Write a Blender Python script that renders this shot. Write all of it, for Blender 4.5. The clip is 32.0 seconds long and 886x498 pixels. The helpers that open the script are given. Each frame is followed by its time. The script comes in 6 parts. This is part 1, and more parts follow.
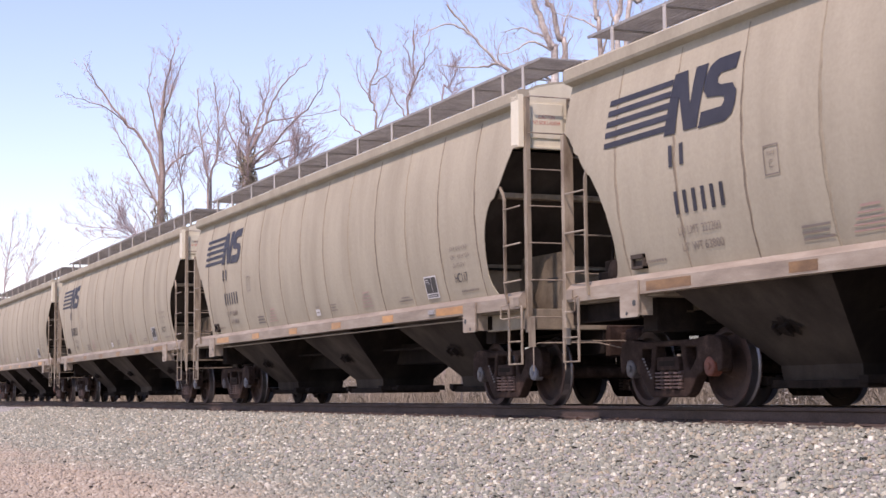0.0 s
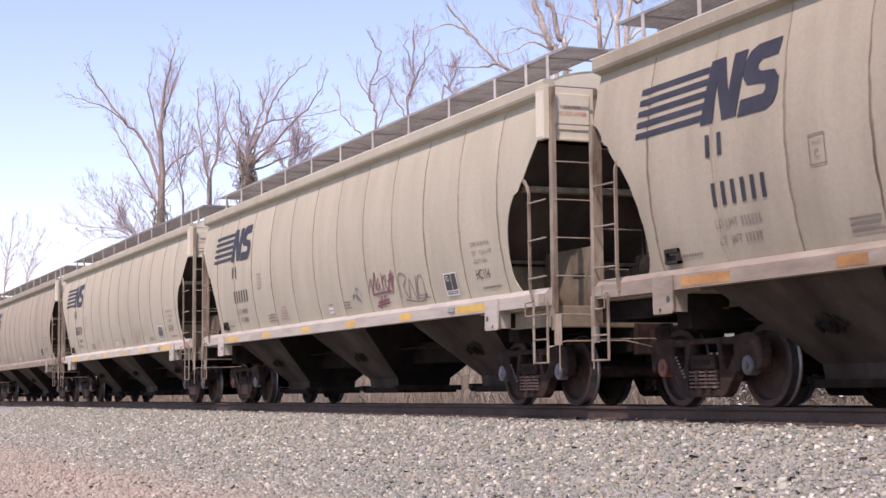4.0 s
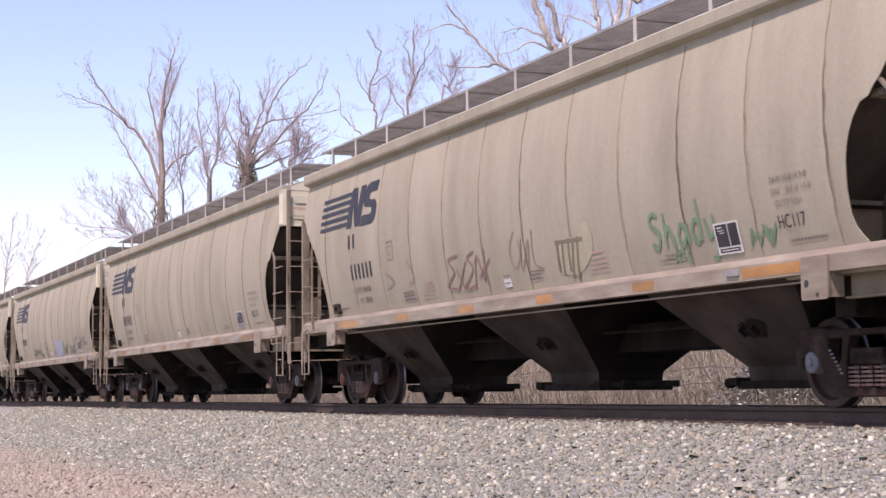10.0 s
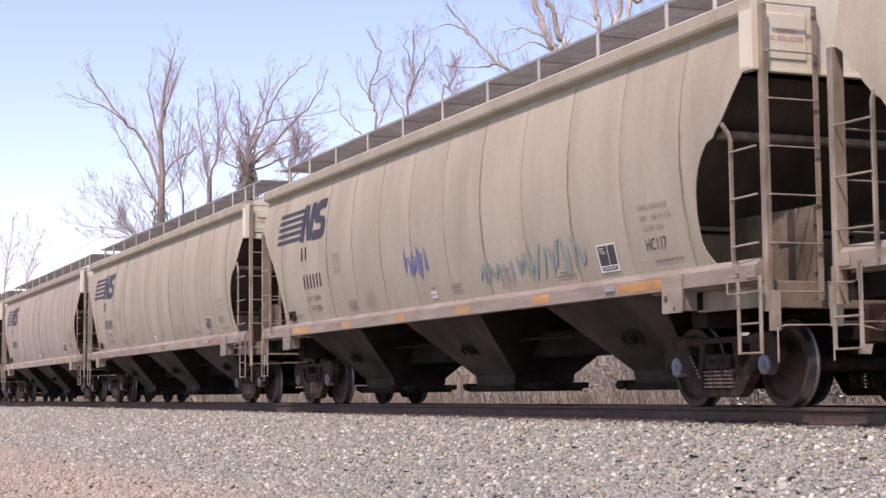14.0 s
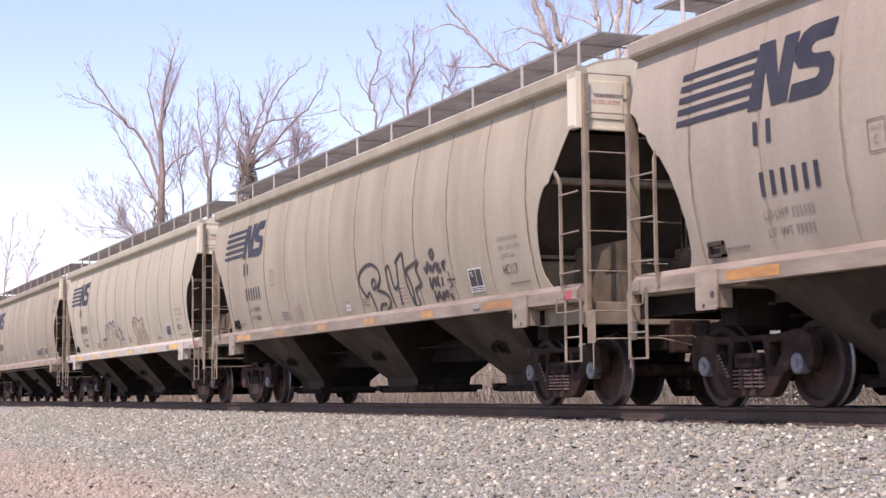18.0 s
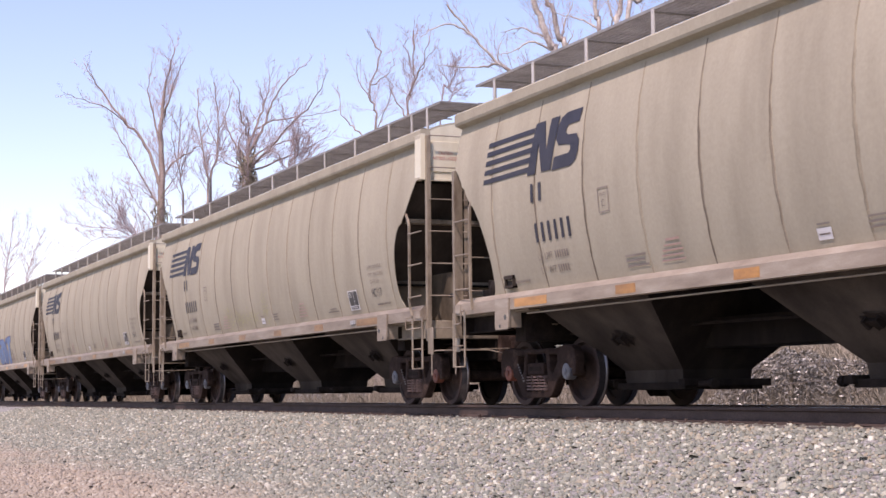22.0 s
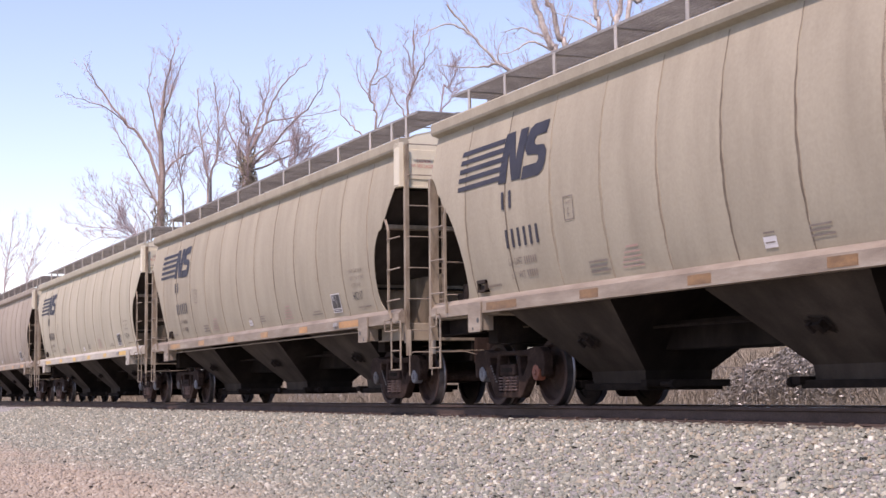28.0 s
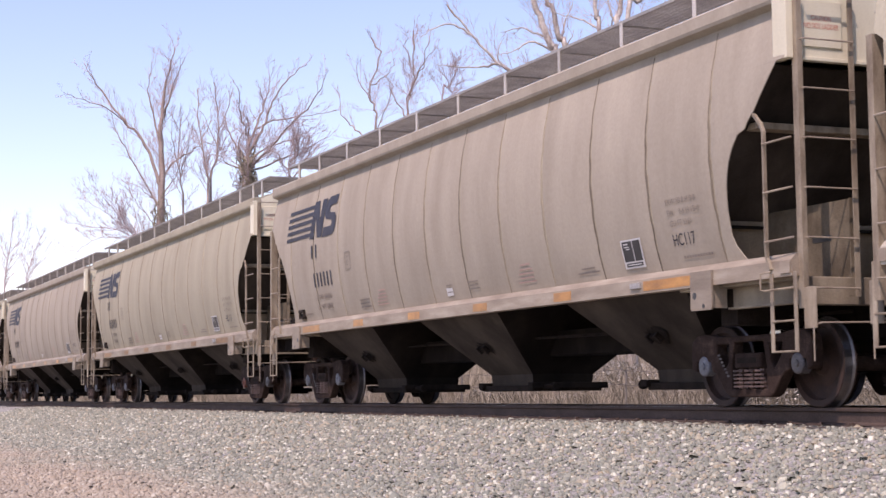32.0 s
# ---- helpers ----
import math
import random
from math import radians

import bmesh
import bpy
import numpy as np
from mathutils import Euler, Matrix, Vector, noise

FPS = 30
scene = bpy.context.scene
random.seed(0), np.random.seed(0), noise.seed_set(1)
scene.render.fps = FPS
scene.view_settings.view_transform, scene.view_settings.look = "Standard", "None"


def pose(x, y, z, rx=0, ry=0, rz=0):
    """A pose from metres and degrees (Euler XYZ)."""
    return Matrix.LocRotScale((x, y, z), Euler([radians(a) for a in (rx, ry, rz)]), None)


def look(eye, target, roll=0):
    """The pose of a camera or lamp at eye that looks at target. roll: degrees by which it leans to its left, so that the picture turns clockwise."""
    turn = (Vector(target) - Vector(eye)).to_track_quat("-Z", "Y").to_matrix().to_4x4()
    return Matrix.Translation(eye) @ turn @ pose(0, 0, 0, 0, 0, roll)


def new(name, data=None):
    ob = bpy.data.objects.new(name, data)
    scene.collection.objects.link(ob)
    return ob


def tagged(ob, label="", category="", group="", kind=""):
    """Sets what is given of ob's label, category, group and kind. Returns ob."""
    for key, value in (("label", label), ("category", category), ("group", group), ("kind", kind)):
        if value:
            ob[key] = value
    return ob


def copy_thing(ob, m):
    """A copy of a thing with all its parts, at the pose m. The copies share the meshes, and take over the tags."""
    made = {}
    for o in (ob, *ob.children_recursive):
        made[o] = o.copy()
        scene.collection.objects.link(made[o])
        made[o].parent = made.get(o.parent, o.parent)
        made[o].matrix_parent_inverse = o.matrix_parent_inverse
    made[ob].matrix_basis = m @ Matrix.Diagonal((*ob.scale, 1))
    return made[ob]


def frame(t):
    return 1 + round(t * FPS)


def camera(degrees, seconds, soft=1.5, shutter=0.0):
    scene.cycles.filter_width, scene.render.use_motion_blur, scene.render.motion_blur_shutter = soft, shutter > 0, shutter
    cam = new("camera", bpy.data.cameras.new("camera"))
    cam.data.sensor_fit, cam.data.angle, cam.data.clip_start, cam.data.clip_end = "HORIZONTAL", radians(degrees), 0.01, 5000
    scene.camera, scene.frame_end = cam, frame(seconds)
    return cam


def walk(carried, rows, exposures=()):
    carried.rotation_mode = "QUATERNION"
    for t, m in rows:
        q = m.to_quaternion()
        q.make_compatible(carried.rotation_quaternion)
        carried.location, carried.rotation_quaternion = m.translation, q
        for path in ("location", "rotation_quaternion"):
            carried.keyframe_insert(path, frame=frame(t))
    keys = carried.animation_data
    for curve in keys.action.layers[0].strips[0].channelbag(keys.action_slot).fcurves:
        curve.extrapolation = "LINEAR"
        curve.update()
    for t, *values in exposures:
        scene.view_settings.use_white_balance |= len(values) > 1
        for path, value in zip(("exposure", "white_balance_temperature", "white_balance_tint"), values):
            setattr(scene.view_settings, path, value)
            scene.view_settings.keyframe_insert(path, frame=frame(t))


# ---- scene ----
# ---- camera ----
EYE = Vector((0.0, -10.86, 0.19))
YAW, PITCH, ROLL, LENS = 67.05, 5.107, -0.566, 30.79
cam = camera(LENS, 32.0, soft=1.5, shutter=0.04)
AHEAD = Vector((-math.sin(radians(YAW)) * math.cos(radians(PITCH)), math.cos(radians(YAW)) * math.cos(radians(PITCH)), math.sin(radians(PITCH))))
STAND = look(EYE, EYE + AHEAD, ROLL)
# the film's own exposure sinks as the bright cream cars pass and rises after dull ones
LEVELS = [(0.0, 0.52), (3.8, 0.50), (5.0, 0.42), (6.0, 0.34), (7.0, 0.46), (8.0, 0.50), (13.0, 0.52), (16.5, 0.56), (18.0, 0.62), (19.0, 0.50), (20.0, 0.32), (21.0, 0.48), (24.0, 0.52), (28.0, 0.50), (30.0, 0.50), (31.0, 0.42), (32.0, 0.50)]
walk(cam, [(0.0, STAND), (32.0, STAND)], exposures=[(t, e, 6770, 34) for t, e in LEVELS])

# ---- light ----
SUN_AZ, SUN_EL = -52.0, 56.0          # degrees from +x towards +y, and above the horizon
world = bpy.data.worlds.new("sky")
scene.world = world
world.use_nodes = True
wn = world.node_tree
sky = wn.nodes.new("ShaderNodeTexSky")
sky.sky_type, sky.sun_disc = "NISHITA", False
sky.sun_elevation = radians(SUN_EL)
sky.sun_rotation = radians(90 - SUN_AZ)
sky.air_density, sky.dust_density, sky.ozone_density = 1.0, 0.4, 1.0
wn.nodes["Background"].inputs["Strength"].default_value = 0.15
wn.links.new(sky.outputs["Color"], wn.nodes["Background"].inputs["Color"])
sun_data = bpy.data.lights.new("sun", "SUN")
sun_data.energy, sun_data.angle, sun_data.color = 3.0, radians(0.53), (1.0, 0.93, 0.84)
sun = new("sun", sun_data)
sun_dir = Vector((math.cos(radians(SUN_EL)) * math.cos(radians(SUN_AZ)), math.cos(radians(SUN_EL)) * math.sin(radians(SUN_AZ)), math.sin(radians(SUN_EL))))
sun.matrix_world = look(sun_dir * 60, (0, 0, 0))


# ---- materials ----
def material(name, stops, scale=(3, 3, 3), detail=6, rough=0.8, metal=0.0, bump=0.1, bump_scale=60.0, fine=0.25, spread=0.12, bump_dist=0.01, gloss=0.5):
    """Two-scale procedural surface: large stains in object space, fine grain, bump, and a small shift from object to object."""
    m = bpy.data.materials.new(name)
    m.use_nodes = True
    t = m.node_tree
    n, l = t.nodes, t.links
    b = n["Principled BSDF"]
    b.inputs["Roughness"].default_value, b.inputs["Metallic"].default_value = rough, metal
    b.inputs["Specular IOR Level"].default_value = gloss
    co = n.new("ShaderNodeTexCoord")
    mp = n.new("ShaderNodeMapping")
    mp.inputs["Scale"].default_value = scale
    l.new(co.outputs["Object"], mp.inputs["Vector"])
    info = n.new("ShaderNodeObjectInfo")
    off = n.new("ShaderNodeVectorMath")
    off.operation = "ADD"
    sc = n.new("ShaderNodeVectorMath")
    sc.operation = "SCALE"
    sc.inputs["Scale"].default_value = 37.0
    comb = n.new("ShaderNodeCombineXYZ")
    for k in range(3):
        l.new(info.outputs["Random"], comb.inputs[k])
    l.new(comb.outputs[0], sc.inputs[0])
    l.new(mp.outputs[0], off.inputs[0])
    l.new(sc.outputs[0], off.inputs[1])
    big = n.new("ShaderNodeTexNoise")
    big.inputs["Scale"].default_value, big.inputs["Detail"].default_value, big.inputs["Roughness"].default_value = 1.0, detail, 0.6
    l.new(off.outputs[0], big.inputs["Vector"])
    ramp = n.new("ShaderNodeValToRGB")
    els = ramp.color_ramp.elements
    while len(els) < len(stops):
        els.new(0.5)
    for e, (p, c) in zip(els, stops):
        e.position, e.color = p, (*c, 1)
    l.new(big.outputs["Fac"], ramp.inputs["Fac"])
    grain = n.new("ShaderNodeTexNoise")
    grain.inputs["Scale"].default_value, grain.inputs["Detail"].default_value = bump_scale, 4
    l.new(co.outputs["Object"], grain.inputs["Vector"])
    mr = n.new("ShaderNodeMapRange")
    mr.inputs["From Min"].default_value, mr.inputs["From Max"].default_value = 0.3, 0.7
    mr.inputs["To Min"].default_value, mr.inputs["To Max"].default_value = 1 - fine, 1 + fine
    l.new(grain.outputs["Fac"], mr.inputs["Value"])
    one = n.new("ShaderNodeMapRange")
    one.inputs["To Min"].default_value, one.inputs["To Max"].default_value = 1 - spread, 1 + spread
    l.new(info.outputs["Random"], one.inputs["Value"])
    mul = n.new("ShaderNodeMath")
    mul.operation = "MULTIPLY"
    l.new(mr.outputs[0], mul.inputs[0])
    l.new(one.outputs[0], mul.inputs[1])
    mix = n.new("ShaderNodeVectorMath")
    mix.operation = "SCALE"
    l.new(ramp.outputs["Color"], mix.inputs[0])
    l.new(mul.outputs[0], mix.inputs["Scale"])
    l.new(mix.outputs[0], b.inputs["Base Color"])
    bp = n.new("ShaderNodeBump")
    bp.inputs["Strength"].default_value, bp.inputs["Distance"].default_value = bump, bump_dist
    l.new(grain.outputs["Fac"], bp.inputs["Height"])
    l.new(bp.outputs[0], b.inputs["Normal"])
    return m


def paint(name, a, b, c):
    return material(name, [(0.28, a), (0.5, b), (0.72, c)], scale=(1.6, 1.6, 0.35), rough=0.8, gloss=0.22, bump=0.06, bump_scale=25, fine=0.05, spread=0.03)


PAINTS = [
    paint("weathered_grey_beige_paint", (0.320, 0.282, 0.205), (0.380, 0.337, 0.246), (0.424, 0.378, 0.278)),
    paint("clean_cream_grey_paint", (0.405, 0.370, 0.270), (0.46, 0.420, 0.308), (0.505, 0.463, 0.342)),
    paint("dusty_rose_grey_paint", (0.315, 0.269, 0.206), (0.368, 0.317, 0.245), (0.415, 0.360, 0.280)),
]
CREAM = material("cream_end_paint", [(0.3, (0.62, 0.56, 0.40)), (0.6, (0.72, 0.67, 0.50))], scale=(2, 2, 0.6), rough=0.5, bump=0.04, fine=0.05, spread=0.04)
SILL = material("pale_sill_paint", [(0.3, (0.205, 0.16, 0.115)), (0.55, (0.305, 0.25, 0.185)), (0.7, (0.375, 0.32, 0.245))], scale=(1.2, 4, 6), rough=0.6, bump=0.05, fine=0.08)
CLEANSILL = material("clean_cream_sill_paint", [(0.3, (0.38, 0.34, 0.27)), (0.55, (0.50, 0.455, 0.37)), (0.7, (0.56, 0.51, 0.42))], scale=(1.2, 4, 6), rough=0.6, bump=0.05, fine=0.08)
# dusty paint with the shade under the body put into its colour
UNDER = material("dusty_shaded_hopper_paint", [(0.3, (0.024, 0.018, 0.014)), (0.5, (0.048, 0.038, 0.030)), (0.7, (0.082, 0.066, 0.052))], scale=(1.2, 1.2, 0.5), rough=0.9, gloss=0.15, bump=0.08, fine=0.1, spread=0.06)
ENDS = material("dusty_end_paint", [(0.3, (0.12, 0.092, 0.062)), (0.5, (0.23, 0.187, 0.128)), (0.7, (0.36, 0.30, 0.21))], scale=(1.5, 1.5, 0.8), rough=0.8, bump=0.08, fine=0.12, spread=0.06)
# stained, darker copy of the end paint that offsets direct sun on the plate
WEB = material("stained_sun_offset_web_paint", [(0.3, (0.055, 0.041, 0.026)), (0.5, (0.125, 0.099, 0.066)), (0.7, (0.215, 0.175, 0.12))], scale=(1.8, 1.8, 1.1), rough=0.85, gloss=0.2, bump=0.08, fine=0.14, spread=0.08)
# near-black copy of the hopper paint: shade put in as colour
SHADEDARK = material("shade_dark_paint", [(0.3, (0.008, 0.0065, 0.0055)), (0.5, (0.016, 0.0125, 0.0105)), (0.7, (0.03, 0.024, 0.019))], scale=(1.5, 1.5, 0.8), rough=0.95, gloss=0.1, bump=0.08, fine=0.12)
# underframe grime, with the shade below the car added to the colour
GRIMESHADE = material("grimy_shaded_underframe", [(0.3, (0.012, 0.0095, 0.008)), (0.6, (0.028, 0.021, 0.017))], scale=(4, 4, 4), rough=0.95, gloss=0.1, fine=0.2)
STEEL = material("brown_cast_steel", [(0.3, (0.022, 0.013, 0.010)), (0.55, (0.042, 0.027, 0.021)), (0.72, (0.085, 0.055, 0.042))], scale=(5, 5, 5), rough=0.9, gloss=0.12, fine=0.25)
WHEEL = material("rusty_wheel_steel", [(0.3, (0.022, 0.0125, 0.009)), (0.6, (0.058, 0.031, 0.022))], scale=(4, 4, 4), rough=0.75, metal=0.1, fine=0.2)
WORN = material("worn_wheel_tread", [(0.3, (0.14, 0.13, 0.13)), (0.7, (0.26, 0.25, 0.25))], rough=0.38, metal=0.9, fine=0.15, bump=0.03)
TREAD = material("polished_tread_steel", [(0.3, (0.42, 0.41, 0.40)), (0.7, (0.55, 0.54, 0.52))], rough=0.25, metal=1.0, fine=0.05, bump=0.02)
GRATE = material("dull_galvanised_grating", [(0.3, (0.24, 0.23, 0.215)), (0.7, (0.38, 0.37, 0.345))], rough=0.7, metal=0.2)
SEAMDIRT = material("dark_weld_grime", [(0.3, (0.095, 0.073, 0.052)), (0.7, (0.205, 0.170, 0.125))], scale=(8, 8, 1.2), rough=0.85, gloss=0.2, fine=0.25)
SEAMBROWN = material("brown_weld_grime", [(0.3, (0.16, 0.125, 0.086)), (0.7, (0.28, 0.235, 0.168))], scale=(8, 8, 1.2), rough=0.85, gloss=0.2, fine=0.25)
SEAMFAINT = material("faint_weld_grime", [(0.3, (0.23, 0.19, 0.132)), (0.7, (0.34, 0.295, 0.208))], scale=(8, 8, 1.2), rough=0.85, gloss=0.2, fine=0.2)
SEAMEDGE = material("faint_stain_beside_the_welds", [(0.3, (0.25, 0.212, 0.150)), (0.7, (0.37, 0.325, 0.232))], scale=(10, 10, 2.0), rough=0.85, gloss=0.2, fine=0.2)
POST = material("pale_bracket_paint", [(0.3, (0.40, 0.37, 0.32)), (0.7, (0.56, 0.53, 0.475))], rough=0.5, fine=0.08)
LADDER = material("ladder_paint", [(0.28, (0.115, 0.078, 0.048)), (0.45, (0.225, 0.178, 0.122)), (0.7, (0.36, 0.30, 0.215))], scale=(6, 6, 2.0), rough=0.6, fine=0.1)
ORANGE = material("amber_reflector_film", [(0.3, (0.28, 0.125, 0.035)), (0.7, (0.48, 0.225, 0.055))], scale=(3, 3, 8), rough=0.35, fine=0.08, spread=0.2)
INK = material("dark_blue_stencil_paint", [(0.3, (0.022, 0.021, 0.029)), (0.7, (0.042, 0.040, 0.050))], rough=0.6, fine=0.1)
FADED = material("faded_grey_stencil", [(0.3, (0.175, 0.145, 0.118)), (0.7, (0.255, 0.213, 0.172))], rough=0.7, fine=0.1)
RED = material("faded_red_stencil", [(0.3, (0.44, 0.27, 0.22)), (0.7, (0.45, 0.32, 0.26))], rough=0.7, fine=0.1)
CAUTION = material("red_warning_paint", [(0.3, (0.50, 0.15, 0.11)), (0.7, (0.58, 0.22, 0.16))], rough=0.6, fine=0.1)
YELLOW = material("yellow_reflector_film", [(0.3, (0.50, 0.30, 0.04)), (0.7, (0.70, 0.42, 0.06))], scale=(3, 3, 8), rough=0.35, fine=0.06, spread=0.1)
RUSSET = material("dirty_brown_reflector_film", [(0.3, (0.16, 0.088, 0.04)), (0.7, (0.32, 0.18, 0.075))], scale=(3, 3, 8), rough=0.5, fine=0.1, spread=0.2)
WHITE = material("white_label_film", [(0.3, (0.60, 0.58, 0.55)), (0.7, (0.70, 0.69, 0.66))], rough=0.4, fine=0.04)
BLACK = material("black_label_film", [(0.3, (0.02, 0.02, 0.02)), (0.7, (0.04, 0.04, 0.04))], rough=0.4, fine=0.1)
SPRING = material("worn_spring_steel", [(0.3, (0.055, 0.034, 0.029)), (0.7, (0.15, 0.10, 0.085))], scale=(9, 9, 9), rough=0.6, metal=0.3)
CAPS = [material("blue_bearing_paint", [(0.3, (0.08, 0.083, 0.092)), (0.7, (0.18, 0.187, 0.205))], scale=(9, 9, 9), rough=0.5),
        material("rust_bearing_paint", [(0.3, (0.10, 0.03, 0.018)), (0.7, (0.24, 0.075, 0.04))], scale=(9, 9, 9), rough=0.6),
        material("grey_bearing_paint", [(0.3, (0.04, 0.035, 0.035)), (0.7, (0.11, 0.10, 0.10))], scale=(9, 9, 9), rough=0.5)]
RAIL = material("brown_rail_steel", [(0.3, (0.058, 0.040, 0.032)), (0.7, (0.105, 0.074, 0.060))], scale=(2, 6, 6), rough=0.8, gloss=0.25)
TIE = material("weathered_tie_wood", [(0.3, (0.06, 0.05, 0.042)), (0.7, (0.15, 0.125, 0.105))], scale=(2, 12, 12), rough=0.9)
BARK = material("grey_brown_bark", [(0.3, (0.22, 0.165, 0.135)), (0.7, (0.45, 0.355, 0.30))], scale=(3, 3, 0.8), rough=0.9, bump=0.5, bump_scale=12, fine=0.25)
PALE = material("pale_peeling_bark", [(0.3, (0.25, 0.20, 0.16)), (0.5, (0.46, 0.40, 0.34)), (0.7, (0.62, 0.57, 0.50))], scale=(3, 3, 1.5), rough=0.85, bump=0.3, bump_scale=12)
BRUSH = material("grey_brown_brush", [(0.3, (0.14, 0.11, 0.075)), (0.7, (0.50, 0.425, 0.31))], scale=(1, 1, 1), rough=0.9, bump=0.0)
VINE = material("dead_vine_stems", [(0.3, (0.15, 0.12, 0.08)), (0.7, (0.46, 0.40, 0.28))], scale=(3, 3, 3), rough=0.95, bump=0.0)
TWIG = material("mauve_brown_twigs", [(0.3, (0.36, 0.275, 0.265)), (0.7, (0.60, 0.48, 0.47))], scale=(1, 1, 1), rough=0.9, bump=0.0)
DRYGRASS = material("dry_brush", [(0.3, (0.07, 0.057, 0.039)), (0.5, (0.125, 0.104, 0.072)), (0.7, (0.18, 0.15, 0.106))], scale=(0.6, 0.6, 0.6), rough=0.95, bump=0.3, bump_scale=20)


def stone_material():
    m = bpy.data.materials.new("mixed_ballast_stone")
    m.use_nodes = True
    t = m.node_tree
    n, l = t.nodes, t.links
    b = n["Principled BSDF"]
    b.inputs["Roughness"].default_value = 0.8
    geo = n.new("ShaderNodeNewGeometry")
    r = n.new("ShaderNodeValToRGB")
    stops = [(0.0, (0.162, 0.167, 0.134)), (0.25, (0.214, 0.223, 0.179)), (0.5, (0.261, 0.264, 0.207)), (0.70, (0.304, 0.295, 0.229)), (0.82, (0.333, 0.281, 0.196)), (0.90, (0.405, 0.394, 0.306)), (1.0, (0.598, 0.591, 0.482))]
    while len(r.color_ramp.elements) < len(stops):
        r.color_ramp.elements.new(0.5)
    for e, (p, c) in zip(r.color_ramp.elements, stops):
        e.position, e.color = p, (*c, 1)
    l.new(geo.outputs["Random Per Island"], r.inputs["Fac"])
    co = n.new("ShaderNodeTexCoord")
    nz = n.new("ShaderNodeTexNoise")
    nz.inputs["Scale"].default_value, nz.inputs["Detail"].default_value = 90, 5
    l.new(co.outputs["Object"], nz.inputs["Vector"])
    big = n.new("ShaderNodeTexNoise")
    big.inputs["Scale"].default_value, big.inputs["Detail"].default_value = 0.7, 4
    l.new(co.outputs["Object"], big.inputs["Vector"])
    mr = n.new("ShaderNodeMapRange")
    mr.inputs["To Min"].default_value, mr.inputs["To Max"].default_value = 0.65, 1.35
    l.new(nz.outputs["Fac"], mr.inputs["Value"])
    sc = n.new("ShaderNodeVectorMath")
    sc.operation = "SCALE"
    l.new(r.outputs["Color"], sc.inputs[0])
    l.new(mr.outputs[0], sc.inputs["Scale"])
    # fine brown dirt lies over the stones away from the track
    sep = n.new("ShaderNodeSeparateXYZ")
    l.new(co.outputs["Object"], sep.inputs[0])
    far = n.new("ShaderNodeMapRange")
    far.inputs["From Min"].default_value, far.inputs["From Max"].default_value = -4.6, -7.5
    far.inputs["To Min"].default_value, far.inputs["To Max"].default_value = -0.35, 0.45
    l.new(sep.outputs["Y"], far.inputs["Value"])
    add = n.new("ShaderNodeMath")
    l.new(far.outputs[0], add.inputs[0])
    l.new(big.outputs["Fac"], add.inputs[1])
    am = n.new("ShaderNodeMapRange")
    am.inputs["From Min"].default_value, am.inputs["From Max"].default_value = 0.35, 0.9
    am.inputs["To Max"].default_value = 0.58
    l.new(add.outputs[0], am.inputs["Value"])
    mix = n.new("ShaderNodeMix")
    mix.data_type = "RGBA"
    l.new(am.outputs[0], mix.inputs[0])
    l.new(sc.outputs[0], mix.inputs[6])
    mix.inputs[7].default_value = (0.40, 0.305, 0.225, 1)
    l.new(mix.outputs[2], b.inputs["Base Color"])
    bp = n.new("ShaderNodeBump")
    bp.inputs["Strength"].default_value = 0.3
    bp.inputs["Distance"].default_value = 0.01
    l.new(nz.outputs["Fac"], bp.inputs["Height"])
    l.new(bp.outputs[0], b.inputs["Normal"])
    return m


STONE = stone_material()


# ---- mesh helpers ----
def mesh_of(name, verts, faces, mat, smooth=False):
    me = bpy.data.meshes.new(name)
    me.from_pydata([tuple(v) for v in verts], [], [tuple(f) for f in faces])
    me.materials.append(mat)
    if smooth:
        me.shade_smooth()
    me.update()
    return me


def attach(name, me, parent, label="", m=None):
    ob = new(name, me)
    ob.parent = parent
    if m is not None:
        ob.matrix_basis = m
    if label:
        tagged(ob, label)
    return ob


def part(name, bm, mat, parent, label="", smooth=False, m=None):
    bmesh.ops.recalc_face_normals(bm, faces=bm.faces)
    me = bpy.data.meshes.new(name)
    bm.to_mesh(me)
    bm.free()
    me.materials.append(mat)
    if smooth:
        me.shade_smooth()
    return attach(name, me, parent, label, m)


def box(bm, x0, x1, y0, y1, z0, z1, bev=0.0):
    r = bmesh.ops.create_cube(bm, size=1)
    bmesh.ops.scale(bm, vec=(x1 - x0, y1 - y0, z1 - z0), verts=r["verts"])
    bmesh.ops.translate(bm, vec=((x0 + x1) / 2, (y0 + y1) / 2, (z0 + z1) / 2), verts=r["verts"])
    if bev:
        edges = list({e for v in r["verts"] for e in v.link_edges})
        bmesh.ops.bevel(bm, geom=edges, offset=bev, segments=2, affect="EDGES", profile=0.5)
    return bm


def boxes(*rows, bev=0.0):
    bm = bmesh.new()
    for r in rows:
        box(bm, *r, bev=bev)
    return bm


